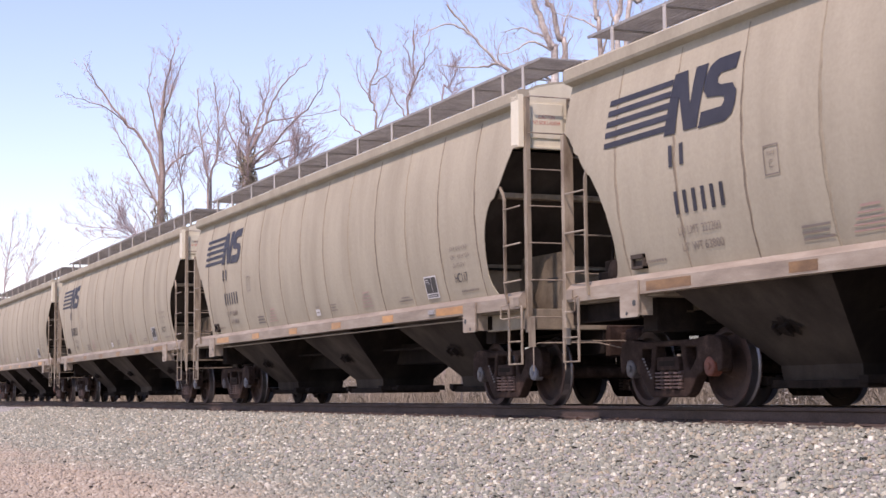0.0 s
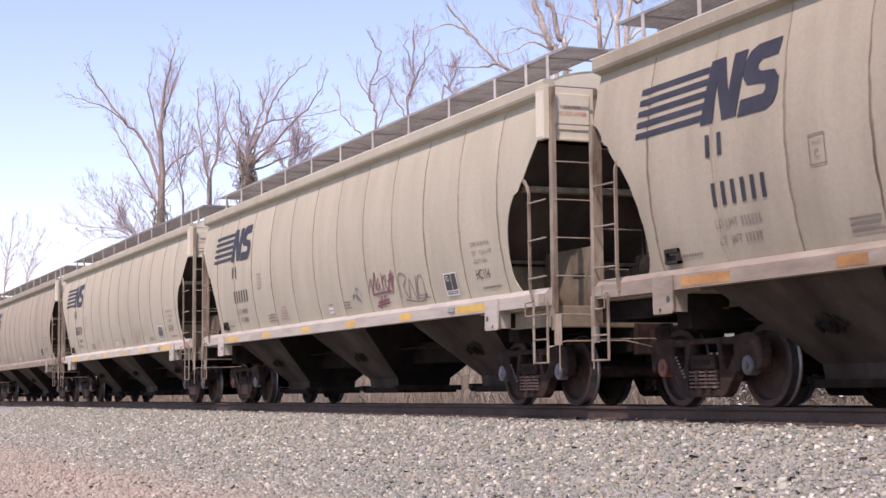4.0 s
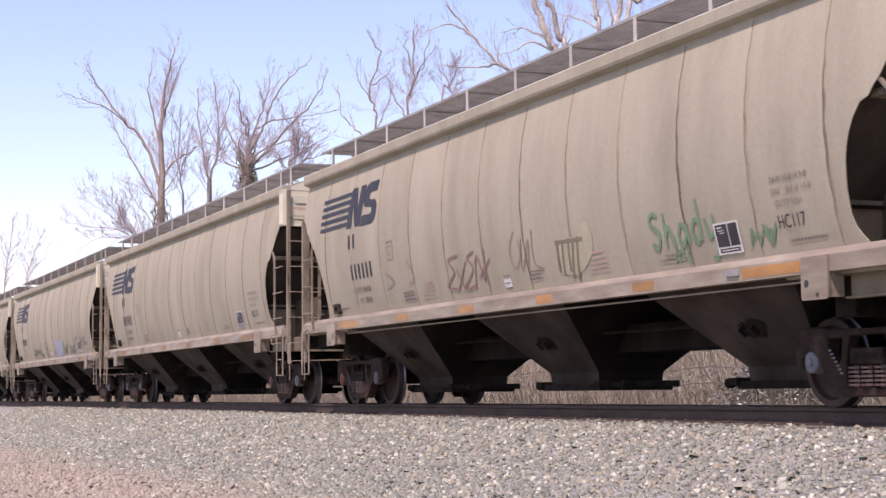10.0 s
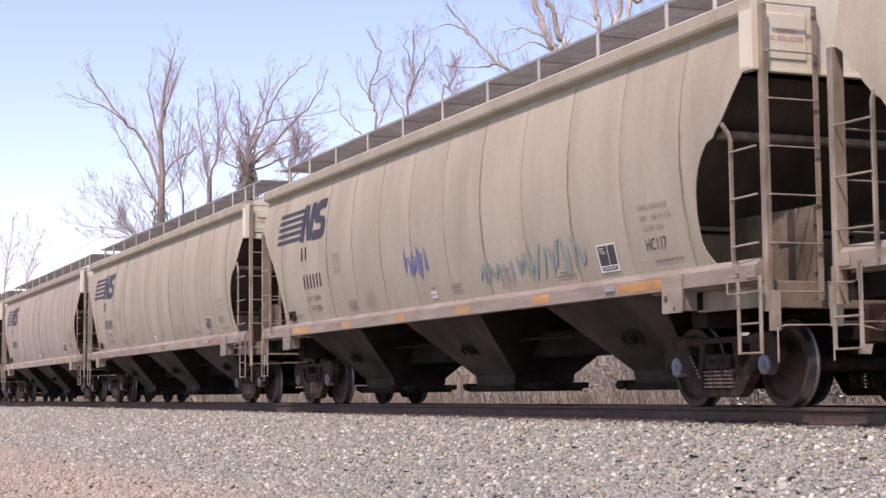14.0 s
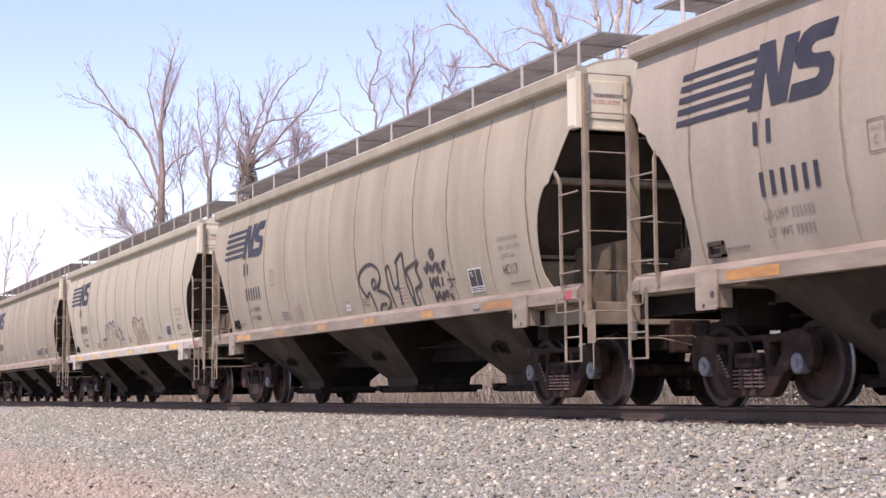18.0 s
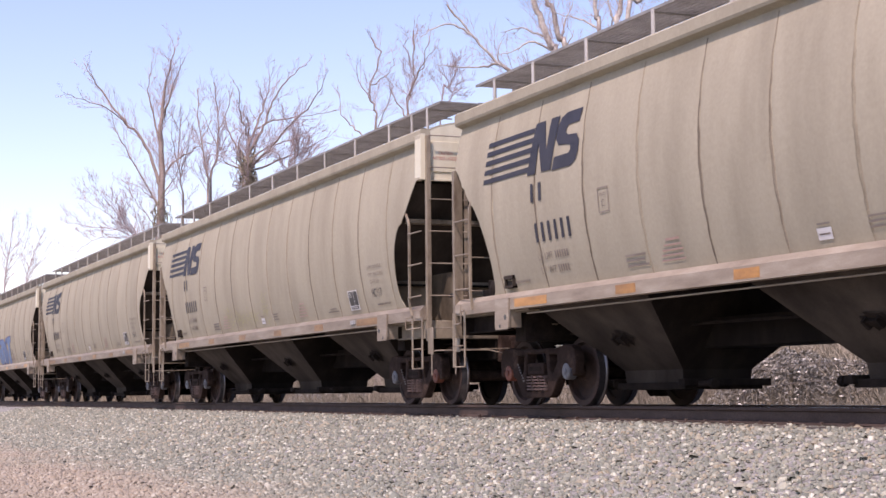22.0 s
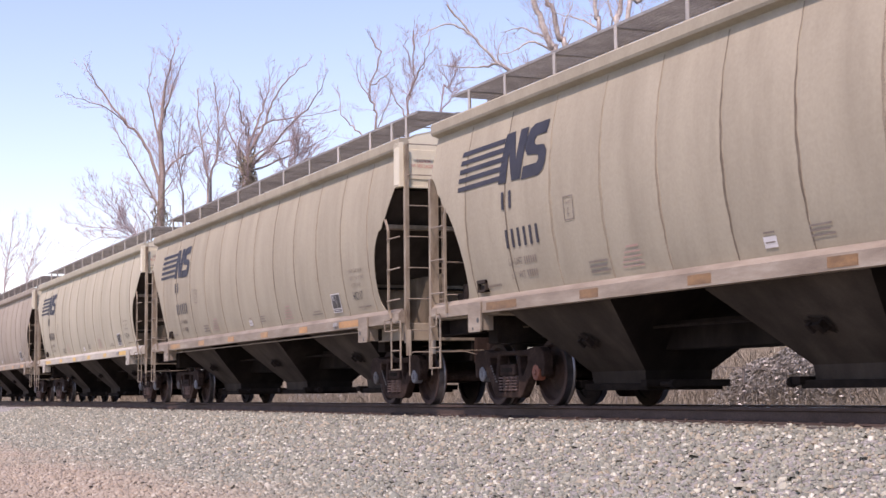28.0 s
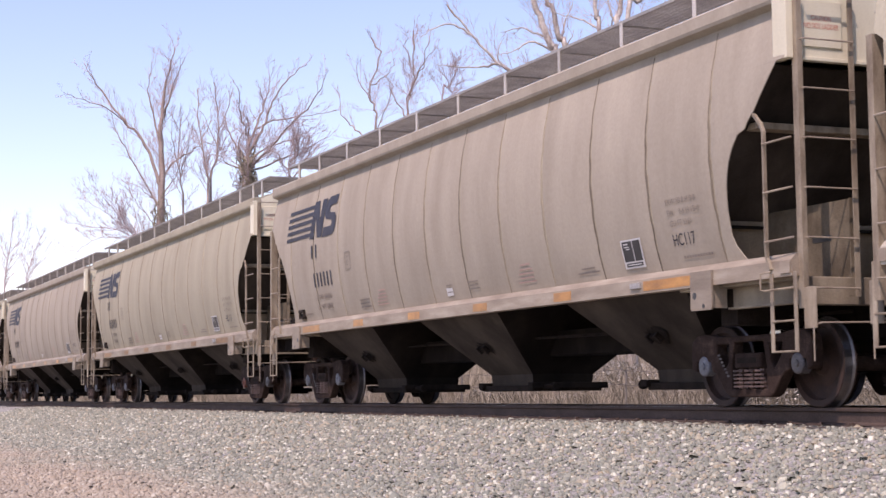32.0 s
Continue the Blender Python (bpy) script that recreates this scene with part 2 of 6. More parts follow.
def tube(bm, points, radius, sides=6, close=True):
    """A tube along points; radius is a number or one for each point."""
    pts = [Vector(p) for p in points]
    rads = radius if isinstance(radius, (list, tuple)) else [radius] * len(pts)
    rings = []
    for i, p in enumerate(pts):
        d = (pts[min(i + 1, len(pts) - 1)] - pts[max(i - 1, 0)]).normalized()
        a = d.orthogonal().normalized() if i == 0 else (side - d * side.dot(d)).normalized()
        side, b = a, d.cross(a)
        rings.append([bm.verts.new(p + (a * math.cos(2 * math.pi * k / sides) + b * math.sin(2 * math.pi * k / sides)) * rads[i]) for k in range(sides)])
    for r0, r1 in zip(rings, rings[1:]):
        for k in range(sides):
            bm.faces.new((r0[k], r0[(k + 1) % sides], r1[(k + 1) % sides], r1[k]))
    if close:
        bm.faces.new(rings[0][::-1])
        bm.faces.new(rings[-1])
    return bm


def prism(bm, outline, x0, x1, axis="x"):
    """A closed outline pushed from x0 to x1. outline: (y, z) for axis x, (x, z) for axis y."""
    put = (lambda a, p: (a, p[0], p[1])) if axis == "x" else (lambda a, p: (p[0], a, p[1]))
    r0 = [bm.verts.new(put(x0, p)) for p in outline]
    r1 = [bm.verts.new(put(x1, p)) for p in outline]
    n = len(outline)
    for k in range(n):
        bm.faces.new((r0[k], r0[(k + 1) % n], r1[(k + 1) % n], r1[k]))
    bm.faces.new(r0[::-1])
    bm.faces.new(r1)
    return bm


def lathe(bm, profile, sides=32, axis="y"):
    """Turn (radius, offset) rows round the y axis."""
    rings = []
    for r, o in profile:
        rings.append([bm.verts.new((r * math.cos(2 * math.pi * k / sides), o, r * math.sin(2 * math.pi * k / sides))) for k in range(sides)])
    for a, b in zip(rings, rings[1:]):
        for k in range(sides):
            bm.faces.new((a[k], a[(k + 1) % sides], b[(k + 1) % sides], b[k]))
    bm.faces.new(rings[0])
    bm.faces.new(rings[-1][::-1])
    return bm


# ---- ground and track ----
def ground_height(y):
    a = abs(y)
    if a < 1.35:
        return -0.198
    if a < 1.95:
        return -0.198 - 0.047 * (a - 1.35) / 0.6
    if a < 4.6:
        return -0.245 - 0.575 * (a - 1.95) / 2.65
    return -0.82


def build_ground():
    ys = [-400, -150, -60, -25, -14, -11, -9, -7.5, -6, -5, -4.6, -4, -3, -1.95, -1.35, 0, 1.35, 1.95, 3, 4.6, 7, 9, 12, 16, 22, 30, 60, 150, 600, 2500]
    xs = [-3000, -1200, -600, -300] + [-200 + 5 * i for i in range(49)] + [80, 150, 300, 600, 1200]
    verts = []
    for x in xs:
        for y in ys:
            z = ground_height(y) - 0.016
            if y > 5:
                z += 0.5 * (1 - math.exp(-(y - 5) / 6)) + 0.12 * noise.noise((x * 0.2, y * 0.3, 0))
            verts.append((x, y, z))
    n = len(ys)
    faces = [(i * n + j, (i + 1) * n + j, (i + 1) * n + j + 1, i * n + j + 1) for i in range(len(xs) - 1) for j in range(n - 1)]
    me = mesh_of("ground", verts, faces, DRYGRASS)
    me.materials.append(STONE_BED)
    for p in me.polygons:
        if -13 < p.center.y < 4.7:
            p.material_index = 1
    ob = new("ground", me)
    tagged(ob, "stony ground with grey ballast and dry brown soil", "ground", kind="structure")


STONE_BED = material("crushed_stone_bed", [(0.3, (0.19, 0.18, 0.163)), (0.5, (0.28, 0.267, 0.24)), (0.7, (0.37, 0.35, 0.315))], scale=(6, 6, 6), rough=0.9, bump=0.8, bump_scale=30, fine=0.5, bump_dist=0.03)
build_ground()


def stones(name, count, x0, x1, y0, y1, size, seed, label):
    """Crushed stones as blunt, uneven wedges, joined."""
    rng = np.random.default_rng(seed)
    # more of them where they lie nearest
    u = rng.random(count)
    x = x1 - (x1 - x0) * u ** 1.6
    y = y0 + (y1 - y0) * rng.random(count)
    z = np.array([ground_height(v) for v in y]) + rng.normal(0, 0.006, count) - 0.004
    s = size * np.exp(rng.normal(0, 0.3, count)) * (1 + 0.7 * u)
    corners = np.array([(a, b, c) for a in (-1, 1) for b in (-1, 1) for c in (-1, 1)], float)
    v = corners[None] * rng.uniform(0.4, 1.0, (count, 8, 3))
    v *= (s[:, None] * rng.uniform(0.6, 1.0, (count, 3)))[:, None, :] * np.array([0.58, 0.58, 0.34])
    v[:, 1::2, :2] *= rng.uniform(0.45, 0.95, (count, 1, 2))
    ang = rng.random(count) * 6.283
    tilt = rng.normal(0, 0.38, count)
    c, q = np.cos(ang), np.sin(ang)
    ct, st = np.cos(tilt), np.sin(tilt)
    vy = v[..., 1] * ct[:, None] - v[..., 2] * st[:, None]
    vz = v[..., 1] * st[:, None] + v[..., 2] * ct[:, None]
    vx = v[..., 0] * c[:, None] - vy * q[:, None]
    vy2 = v[..., 0] * q[:, None] + vy * c[:, None]
    v = np.stack([vx + x[:, None], vy2 + y[:, None], vz + z[:, None]], -1).reshape(-1, 3)
    quad = np.array([(0, 1, 3, 2), (4, 6, 7, 5), (0, 4, 5, 1), (2, 3, 7, 6), (1, 5, 7, 3)])
    f = (quad[None] + 8 * np.arange(count)[:, None, None]).reshape(-1, 4)
    me = bpy.data.meshes.new(name)
    me.vertices.add(len(v))
    me.vertices.foreach_set("co", v.ravel())
    me.loops.add(f.size)
    me.loops.foreach_set("vertex_index", f.ravel().astype(np.int32))
    me.polygons.add(len(f))
    me.polygons.foreach_set("loop_start", np.arange(0, f.size, 4, dtype=np.int32))
    me.materials.append(STONE)
    me.update(calc_edges=True)
    me.validate()
    ob = new(name, me)
    tagged(ob, label, "ballast", kind="stuff")


stones("ballast", 130000, -62.0, -3.8, -9.6, -0.86, 0.040, 5, "loose grey and tan crushed ballast stones beside the rails")


def build_rail(y, name):
    prof = [(-0.076, -0.178), (0.076, -0.178), (0.076, -0.165), (0.012, -0.145), (0.010, -0.05), (0.036, -0.035), (0.036, -0.006), (0.028, 0.0), (-0.028, 0.0), (-0.036, -0.006), (-0.036, -0.035), (-0.010, -0.05), (-0.012, -0.145), (-0.076, -0.165)]
    bm = prism(bmesh.new(), prof, -640, 460)
    bmesh.ops.recalc_face_normals(bm, faces=bm.faces)
    bm.faces.ensure_lookup_table()
    me = bpy.data.meshes.new(name)
    bm.to_mesh(me)
    bm.free()
    me.materials.append(RAIL)
    me.materials.append(TREAD)
    for p in me.polygons:
        if p.normal.z > 0.9 and p.center.z > -0.01:
            p.material_index = 1
    ob = new(name, me)
    ob.location.y = y
    tagged(ob, "long brown steel rail with a polished running top", "rail", "rails of the track", kind="structure")


for y in (-0.7535, 0.7535):
    build_rail(y, "rail")


def build_ties():
    bm = box(bmesh.new(), -0.115, 0.115, -1.3, 1.3, -0.36, -0.182, bev=0.01)
    me = bpy.data.meshes.new("tie")
    bm.to_mesh(me)
    bm.free()
    me.materials.append(TIE)
    plate = mesh_from(box(bmesh.new(), -0.09, 0.09, -0.19, 0.19, -0.19, -0.176, bev=0.003), "tie_plate", RAIL)
    spike = mesh_from(box(bmesh.new(), -0.02, 0.02, -0.02, 0.02, -0.19, -0.145, bev=0.006), "spike", RAIL)
    track = tagged(new("track_ties"), "weathered wooden ties under the rails", "track tie", kind="structure")
    i = 0
    x = -70.0
    while x < 6 and i < 150:
        ob = attach("tie", me, track, m=pose(x + random.uniform(-0.02, 0.02), random.uniform(-0.04, 0.04), 0, 0, 0, random.uniform(-1, 1)))
        attach("tie_plate", plate, ob, m=pose(0, -0.7535, 0))
        attach("spike", spike, ob, m=pose(0.05, -0.86, 0))
        x += 0.53
        i += 1


def mesh_from(bm, name, mat, smooth=False):
    bmesh.ops.recalc_face_normals(bm, faces=bm.faces)
    me = bpy.data.meshes.new(name)
    bm.to_mesh(me)
    bm.free()
    me.materials.append(mat)
    if smooth:
        me.shade_smooth()
    return me


build_ties()


# ---- the hopper car ----
HALF = 8.73                 # half length of the roof
PITCH_X = 18.81             # from coupler face to coupler face
SEAM = [-7.36 + 1.338 * i for i in range(12)]
TRUCK = 7.165


def bulge(z):
    """Half width of the rounded side at height z."""
    return 1.625 - 0.1155 * (z - 2.85) ** 2


def end_x(z, side=1):
    """How far out the side sheet reaches at height z: the cut-out end."""
    rows = [(1.30, 7.85), (1.50, 7.78), (1.60, 7.68), (1.70, 7.60), (1.82, 7.565), (2.06, 7.575), (2.33, 7.62), (2.52, 7.68), (2.72, 7.80), (2.82, 7.90), (2.857, 8.03), (2.94, 8.10), (3.02, 8.20), (3.47, 8.56), (3.475, 8.70), (4.1, 8.70)]
    if side < 0:
        rows = [(1.30, 7.85), (1.50, 7.75), (1.60, 7.66), (1.72, 7.60), (2.01, 7.58), (2.32, 7.67), (2.57, 7.80), (2.81, 7.99), (2.83, 8.06), (3.02, 8.25), (3.09, 8.29), (3.14, 8.40), (3.20, 8.43), (3.35, 8.57), (3.43, 8.70), (4.1, 8.70)]
    return float(np.interp(z, [r[0] for r in rows], [r[1] for r in rows]))


def sheet_mesh(name, cols, mat, thick=0.012):
    """A curved sheet from columns of points on the near side (y < 0), with its thickness inwards."""
    nc, nr = len(cols), len(cols[0])
    outer = [p for c in cols for p in c]
    inner = [(p[0], p[1] + thick, p[2]) for p in outer]
    n = len(outer)
    faces = []
    for i in range(nc - 1):
        for j in range(nr - 1):
            a, b, c, d = i * nr + j, (i + 1) * nr + j, (i + 1) * nr + j + 1, i * nr + j + 1
            faces.append((a, b, c, d))
            faces.append((a + n, d + n, c + n, b + n))
    rim = [i * nr for i in range(nc)] + [(nc - 1) * nr + j for j in range(1, nr)] + [i * nr + nr - 1 for i in range(nc - 2, -1, -1)] + [j for j in range(nr - 2, 0, -1)]
    for a, b in zip(rim, rim[1:] + rim[:1]):
        faces.append((b, a, a + n, b + n))
    return mesh_of(name, outer + inner, faces, mat, smooth=False)


def panel_cols(x0, x1, cut=0, nx=9, nz=22, side=-1):
    """Columns of a side panel between two seams; its edges are pulled in at the seams and its field bows out a little."""
    zs = [1.44 + (4.06 - 1.44) * j / (nz - 1) for j in range(nz)]
    if cut:
        zs = sorted(set([round(z, 4) for z in zs] + [1.5, 1.6, 1.7, 2.82, 2.857, 2.94, 3.02, 3.09, 3.14, 3.20, 3.35, 3.43, 3.468, 3.477]))
    cols = []
    for i in range(nx):
        u = i / (nx - 1)
        col = []
        for z in zs:
            if cut > 0:
                x = x0 + (end_x(z) - x0) * u
            elif cut < 0:
                x = x1 - (end_x(z, -1) + x1) * (1 - u)
            else:
                x = x0 + (x1 - x0) * u
            near_seam = [abs(x - x0) if cut >= 0 else 9, abs(x - x1) if cut <= 0 else 9]
            d = min(near_seam)
            fall = math.exp(-(d / 0.05) ** 2)
            v = (z - 1.44) / 2.6
            amp = 0.010 * math.sin(math.pi * min(1, max(0, v))) ** 0.6
            y = bulge(z) - amp * fall + 0.006 * math.sin(math.pi * u) * math.sin(math.pi * v)
            col.append((x, side * y, z))
        cols.append(col)
    return cols


def seam_spaced(x0, x1, nx):
    return [x0 + (x1 - x0) * u for u in (0, 0.03, 0.07, 0.2, 0.5, 0.8, 0.93, 0.97, 1)]


def on_side(me, lift=0.004, side=-1):
    """Lay a flat mesh, drawn in x and z, on the rounded side."""
    for v in me.vertices:
        v.co.y = side * (bulge(v.co.z) + lift)
    me.update()
    return me


def patch(name, polys, mat, lift=0.009, step=0.12):
    """Flat polygons in x and z, cut into bands so that they follow the rounded side."""
    bm = bmesh.new()
    for poly in polys:
        vs = [bm.verts.new((p[0], 0, p[1])) for p in poly]
        bm.faces.new(vs)
    zs = [p[1] for poly in polys for p in poly]
    z = math.floor(min(zs) / step) * step + step
    while z < max(zs):
        bmesh.ops.bisect_plane(bm, geom=list(bm.verts) + list(bm.edges) + list(bm.faces), plane_co=(0, 0, z), plane_no=(0, 0, 1))
        z += step
    for f in bm.faces:
        if f.normal.y > 0:
            f.normal_flip()
    me = bpy.data.meshes.new(name)
    bm.to_mesh(me)
    bm.free()
    me.materials.append(mat)
    return on_side(me, lift)


def lettering(name, words, x, z, height, mat, lift=0.010, width=None, flat=False, shear=0.0):
    """Words in the built-in font as a mesh on the side, from x, standing on z."""
    cu = bpy.data.curves.new(name, "FONT")
    cu.body, cu.size, cu.shear = words, height * 1.38, shear
    ob = bpy.data.objects.new(name, cu)
    scene.collection.objects.link(ob)
    bpy.context.view_layer.update()
    me = bpy.data.meshes.new_from_object(ob.evaluated_get(bpy.context.evaluated_depsgraph_get()))
    bpy.data.objects.remove(ob)
    xs = [v.co.x for v in me.vertices]
    k = width / (max(xs) - min(xs)) if width else 1
    for v in me.vertices:
        v.co.x, v.co.z, v.co.y = x + (v.co.x - min(xs)) * k, z + v.co.y, 0
    me.materials.clear()
    me.materials.append(mat)
    me.name = name
    return me if flat else on_side(me, lift)


def rect(x0, x1, z0, z1):
    return [(x0, z0), (x1, z0), (x1, z1), (x0, z1)]


def bars(name, rows, mat, lift=0.009):
    return patch(name, [rect(*r) for r in rows], mat, lift)


P = PAINTS[0]


def build_body(car):
    mid_cols = lambda x0, x1: [[(x, -bulge_at(x, z, x0, x1), z) for z in [1.44 + 2.62 * j / 21 for j in range(22)]] for x in seam_spaced(x0, x1, 9)]

    def bulge_at(x, z, x0, x1):
        d = min(x - x0, x1 - x)
        v = (z - 1.44) / 2.6
        return bulge(z) - 0.010 * math.exp(-(d / 0.045) ** 2) * math.sin(math.pi * v) ** 0.5 if 0 < v < 1 else bulge(z)

    w = SEAM[1] - SEAM[0]
    me = sheet_mesh("side_panel", mid_cols(-w / 2, w / 2), P)
    for a in SEAM[:-1]:
        attach("side_panel", me, car, m=pose(a + w / 2, 0, 0))
    attach("side_panel", sheet_mesh("side_panel", panel_cols(SEAM[-1], None, cut=1), P), car, "end side panel with a cut-away edge")
    attach("side_panel", sheet_mesh("side_panel", panel_cols(None, SEAM[0], cut=-1), P), car, "end side panel with a cut-away edge")
    rng = random.Random(7)
    sv, sf, tone = [], [], []
    for j in range(41):
        z = 1.45 + 2.56 * j / 40
        wob = 0.006 * math.sin(0.9 * j) + rng.uniform(-0.004, 0.004)
        body = 0.3 + 0.7 * math.sin(math.pi * min(1, 0.12 + j / 40))
        inner = 0.021 * body * rng.uniform(0.75, 1.25)
        outer = inner + 0.020 * body * rng.uniform(0.4, 1.6)
        for w2, drop in ((-outer, 0.012), (-inner, 0.004), (0, -0.002), (inner, 0.004), (outer * rng.uniform(0.85, 1.15), 0.012)):
            sv.append((wob + w2, -(bulge(z) + 0.003 - drop), z))
    for j in range(40):
        for a in range(4):
            sf.append((5 * j + a, 5 * j + a + 1, 5 * j + a + 6, 5 * j + a + 5))
            tone.append(0 if a in (1, 2) else 1)
    me = mesh_of("weld_seam", sv, sf, SEAMDIRT)
    me.materials.append(SEAMEDGE)
    me.polygons.foreach_set("material_index", tone)
    for a in SEAM:
        attach("weld_seam", me, car, m=pose(a, 0, 0))
    # far side: one rounded sheet with the same cut-away ends
    cols = []
    for i in range(13):
        u = -1 + 2 * i / 12
        cols.append([(u * end_x(z), bulge(z), z) for z in [1.44 + 2.6 * j / 18 for j in range(19)]])
    me = sheet_mesh("far_side", cols, P, thick=-0.012)
    attach("far_side", me, car)
    # roof: low arch
    arch = [(1.47 * math.cos(a), 4.20 + 0.26 * math.sin(a)) for a in [math.pi * i / 12 for i in range(13)]]
    out = arch + [(y * 0.99, z - 0.03) for y, z in reversed(arch)]
    part("roof", prism(bmesh.new(), out, -HALF + 0.01, HALF - 0.01), P, car, smooth=False)
    for s in (-1, 1):
        o = [(s * 1.44, 4.04), (s * 1.47, 4.045), (s * 1.50, 4.06), (s * 1.56, 4.075), (s * 1.575, 4.11), (s * 1.575, 4.235), (s * 1.55, 4.262), (s * 1.42, 4.262), (s * 1.40, 4.20), (s * 1.43, 4.05)]
        part("top_chord", prism(bmesh.new(), o, -HALF, HALF), P, car, "rolled top chord along the roof edge")
        o = [(s * 1.44, 1.30), (s * 1.585, 1.30), (s * 1.585, 1.46), (s * 1.572, 1.475), (s * 1.52, 1.53), (s * 1.40, 1.535), (s * 1.40, 1.46)]
        part("side_sill", prism(bmesh.new(), o, -HALF, HALF), SILL, car, "pale side sill with worn paint")
    # hatch trough on the roof
    bm = boxes((-7.6, 7.6, -0.33, 0.33, 4.43, 4.56), bev=0.02)
    for i in range(10):
        x = -7.2 + 1.6 * i
        box(bm, x - 0.04, x + 0.04, -0.40, 0.40, 4.50, 4.585, bev=0.01)
    part("roof_hatch", bm, P, car, "long trough hatch cover")


def build_ends(car):
    for s in (-1, 1):
        X = lambda a: s * a
        bm = bmesh.new()
        # end slope sheet, bolster web, floor plate and end posts behind the cut-out
        rows = []
        for i in range(9):
            u = i / 8
            z = 1.32 + (3.45 - 1.32) * u
            w2 = bulge(z) - 0.016
            rows.append([bm.verts.new((X(6.50 + 1.96 * u), y, z)) for y in (-w2, w2)] + [bm.verts.new((X(6.48 + 1.96 * u), y, z + 0.02)) for y in (w2, -w2)])
        for r0, r1 in zip(rows, rows[1:]):
            for q in range(4):
                bm.faces.new((r0[q], r0[(q + 1) % 4], r1[(q + 1) % 4], r1[q]))
        bm.faces.new(rows[0][::-1])
        bm.faces.new(rows[-1])
        # shade inside the cut-out is carried by the sheet's dark colour
        part("end_slope_sheet", bm, UNDER, car, "dusty sloping end sheet, toned dark as in shade")
        # lighter tone of the end paint makes up for shade on this web
        part("bolster_web", boxes((min(X(7.12), X(7.14)), max(X(7.12), X(7.14)), -1.36, 1.36, 1.29, 2.12)), ENDS, car, "beige web plate over the truck")
        for y in (-0.80, 0.80):
            bm = bmesh.new()
            o = [(X(6.62), 1.12), (X(8.70), 1.12), (X(8.72), 1.16), (X(8.72), 2.10), (X(7.22), 2.10)]
            prism(bm, o, y - 0.008, y + 0.008, axis="y")
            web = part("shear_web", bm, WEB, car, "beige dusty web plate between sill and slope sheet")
            if y < 0:
                bm = boxes((min(X(8.02), X(8.34)), max(X(8.02), X(8.34)), y - 0.013, y - 0.007, 1.70, 1.76), bev=0.002)
                part("slot", bm, BLACK, web)
                part("flange", boxes((min(X(7.0), X(8.72)), max(X(7.0), X(8.72)), y - 0.10, y - 0.01, 1.10, 1.125), (min(X(8.70), X(8.715)), max(X(8.70), X(8.715)), y - 0.06, y - 0.01, 1.13, 2.10), bev=0.003), WEB, web)
        part("floor_plate", boxes((min(X(6.5), X(8.66)), max(X(6.5), X(8.66)), -1.50, 1.50, 1.27, 1.30)), ENDS, car)
        # end fascia: a panel under the roof with a recessed field and folded side strips
        bm = bmesh.new()
        top = [(y, 4.19 + 0.26 * math.sqrt(max(0, 1 - (y / 1.47) ** 2))) for y in [1.46 - 2.92 * i / 14 for i in range(15)]]
        outline = [(-1.46, 3.47), (1.46, 3.47)] + top
        prism(bm, outline, X(8.70), X(8.72))
        for y in (-1.0,):
            box(bm, min(X(8.72), X(8.735)), max(X(8.72), X(8.735)), -1.40, -0.90, 3.60, 4.08, bev=0.006)
        box(bm, min(X(8.66), X(8.735)), max(X(8.66), X(8.735)), -1.46, 1.46, 3.46, 3.50, bev=0.005)
        part("end_panel", bm, CREAM, car, "cream end panel below the roof")
        bm = boxes((min(X(8.50), X(8.735)), max(X(8.50), X(8.735)), -1.575, -1.49, 3.47, 4.19), bev=0.008)
        if s > 0:
            part("end_strip", bm, CREAM, car, "folded cream corner strip")
        else:
            bm.free()
        part("cross_beam", boxes((min(X(7.9), X(8.10)), max(X(7.9), X(8.10)), -1.52, 1.52, 2.86, 2.93), bev=0.005), LADDER, car)
        # sunlit leading sill in beige, trailing one in a dark colour for its shade
        part("end_sill", boxes((min(X(8.62), X(8.72)), max(X(8.62), X(8.72)), -1.50, 1.50, 1.02, 1.30), bev=0.01), ENDS if s > 0 else GRIMESHADE, car)
        # brackets that hang from the side sill beside the truck
        for side in (-1, 1):
            bm = bmesh.new()
            a0, a1 = sorted((X(6.90), X(7.32)))
            o = [(a0, 1.46), (a1, 1.46), (a1, 1.06), (a1 - 0.02, 1.04), (a0 + 0.02, 1.04), (a0, 1.06)]
            prism(bm, o, side * 1.615, side * 1.59, axis="y")
            for q in (6.93, 7.27):
                q0, q1 = sorted((X(q), X(q + 0.02)))
                y0, y1 = sorted((side * 1.595, side * 1.40))
                box(bm, q0, q1, y0, y1, 1.06, 1.30)
            ob = part("bolster_bracket", bm, SILL, car, "pale bolster end bracket with a dark slot")
            for q, z, r in ((6.985, 1.20, 0.038), (7.16, 1.085, 0.024)):
                bm = lathe(bmesh.new(), [(r * 0.5, -0.002), (r, -0.0015), (r, 0.002), (r * 0.5, 0.0025)], 14)
                part("hole", bm, BLACK, ob, m=pose(X(q), side * 1.617, z))
        # jacking and floor stringer between bracket and end; lit colour leading, shaded colour trailing
        part("stringer", boxes((min(X(7.33), X(8.62)), max(X(7.33), X(8.62)), -1.35, -1.31, 1.04, 1.28), (min(X(7.33), X(8.62)), max(X(7.33), X(8.62)), -1.42, -1.36, 1.04, 1.06), bev=0.005), ENDS if s > 0 else GRIMESHADE, car)


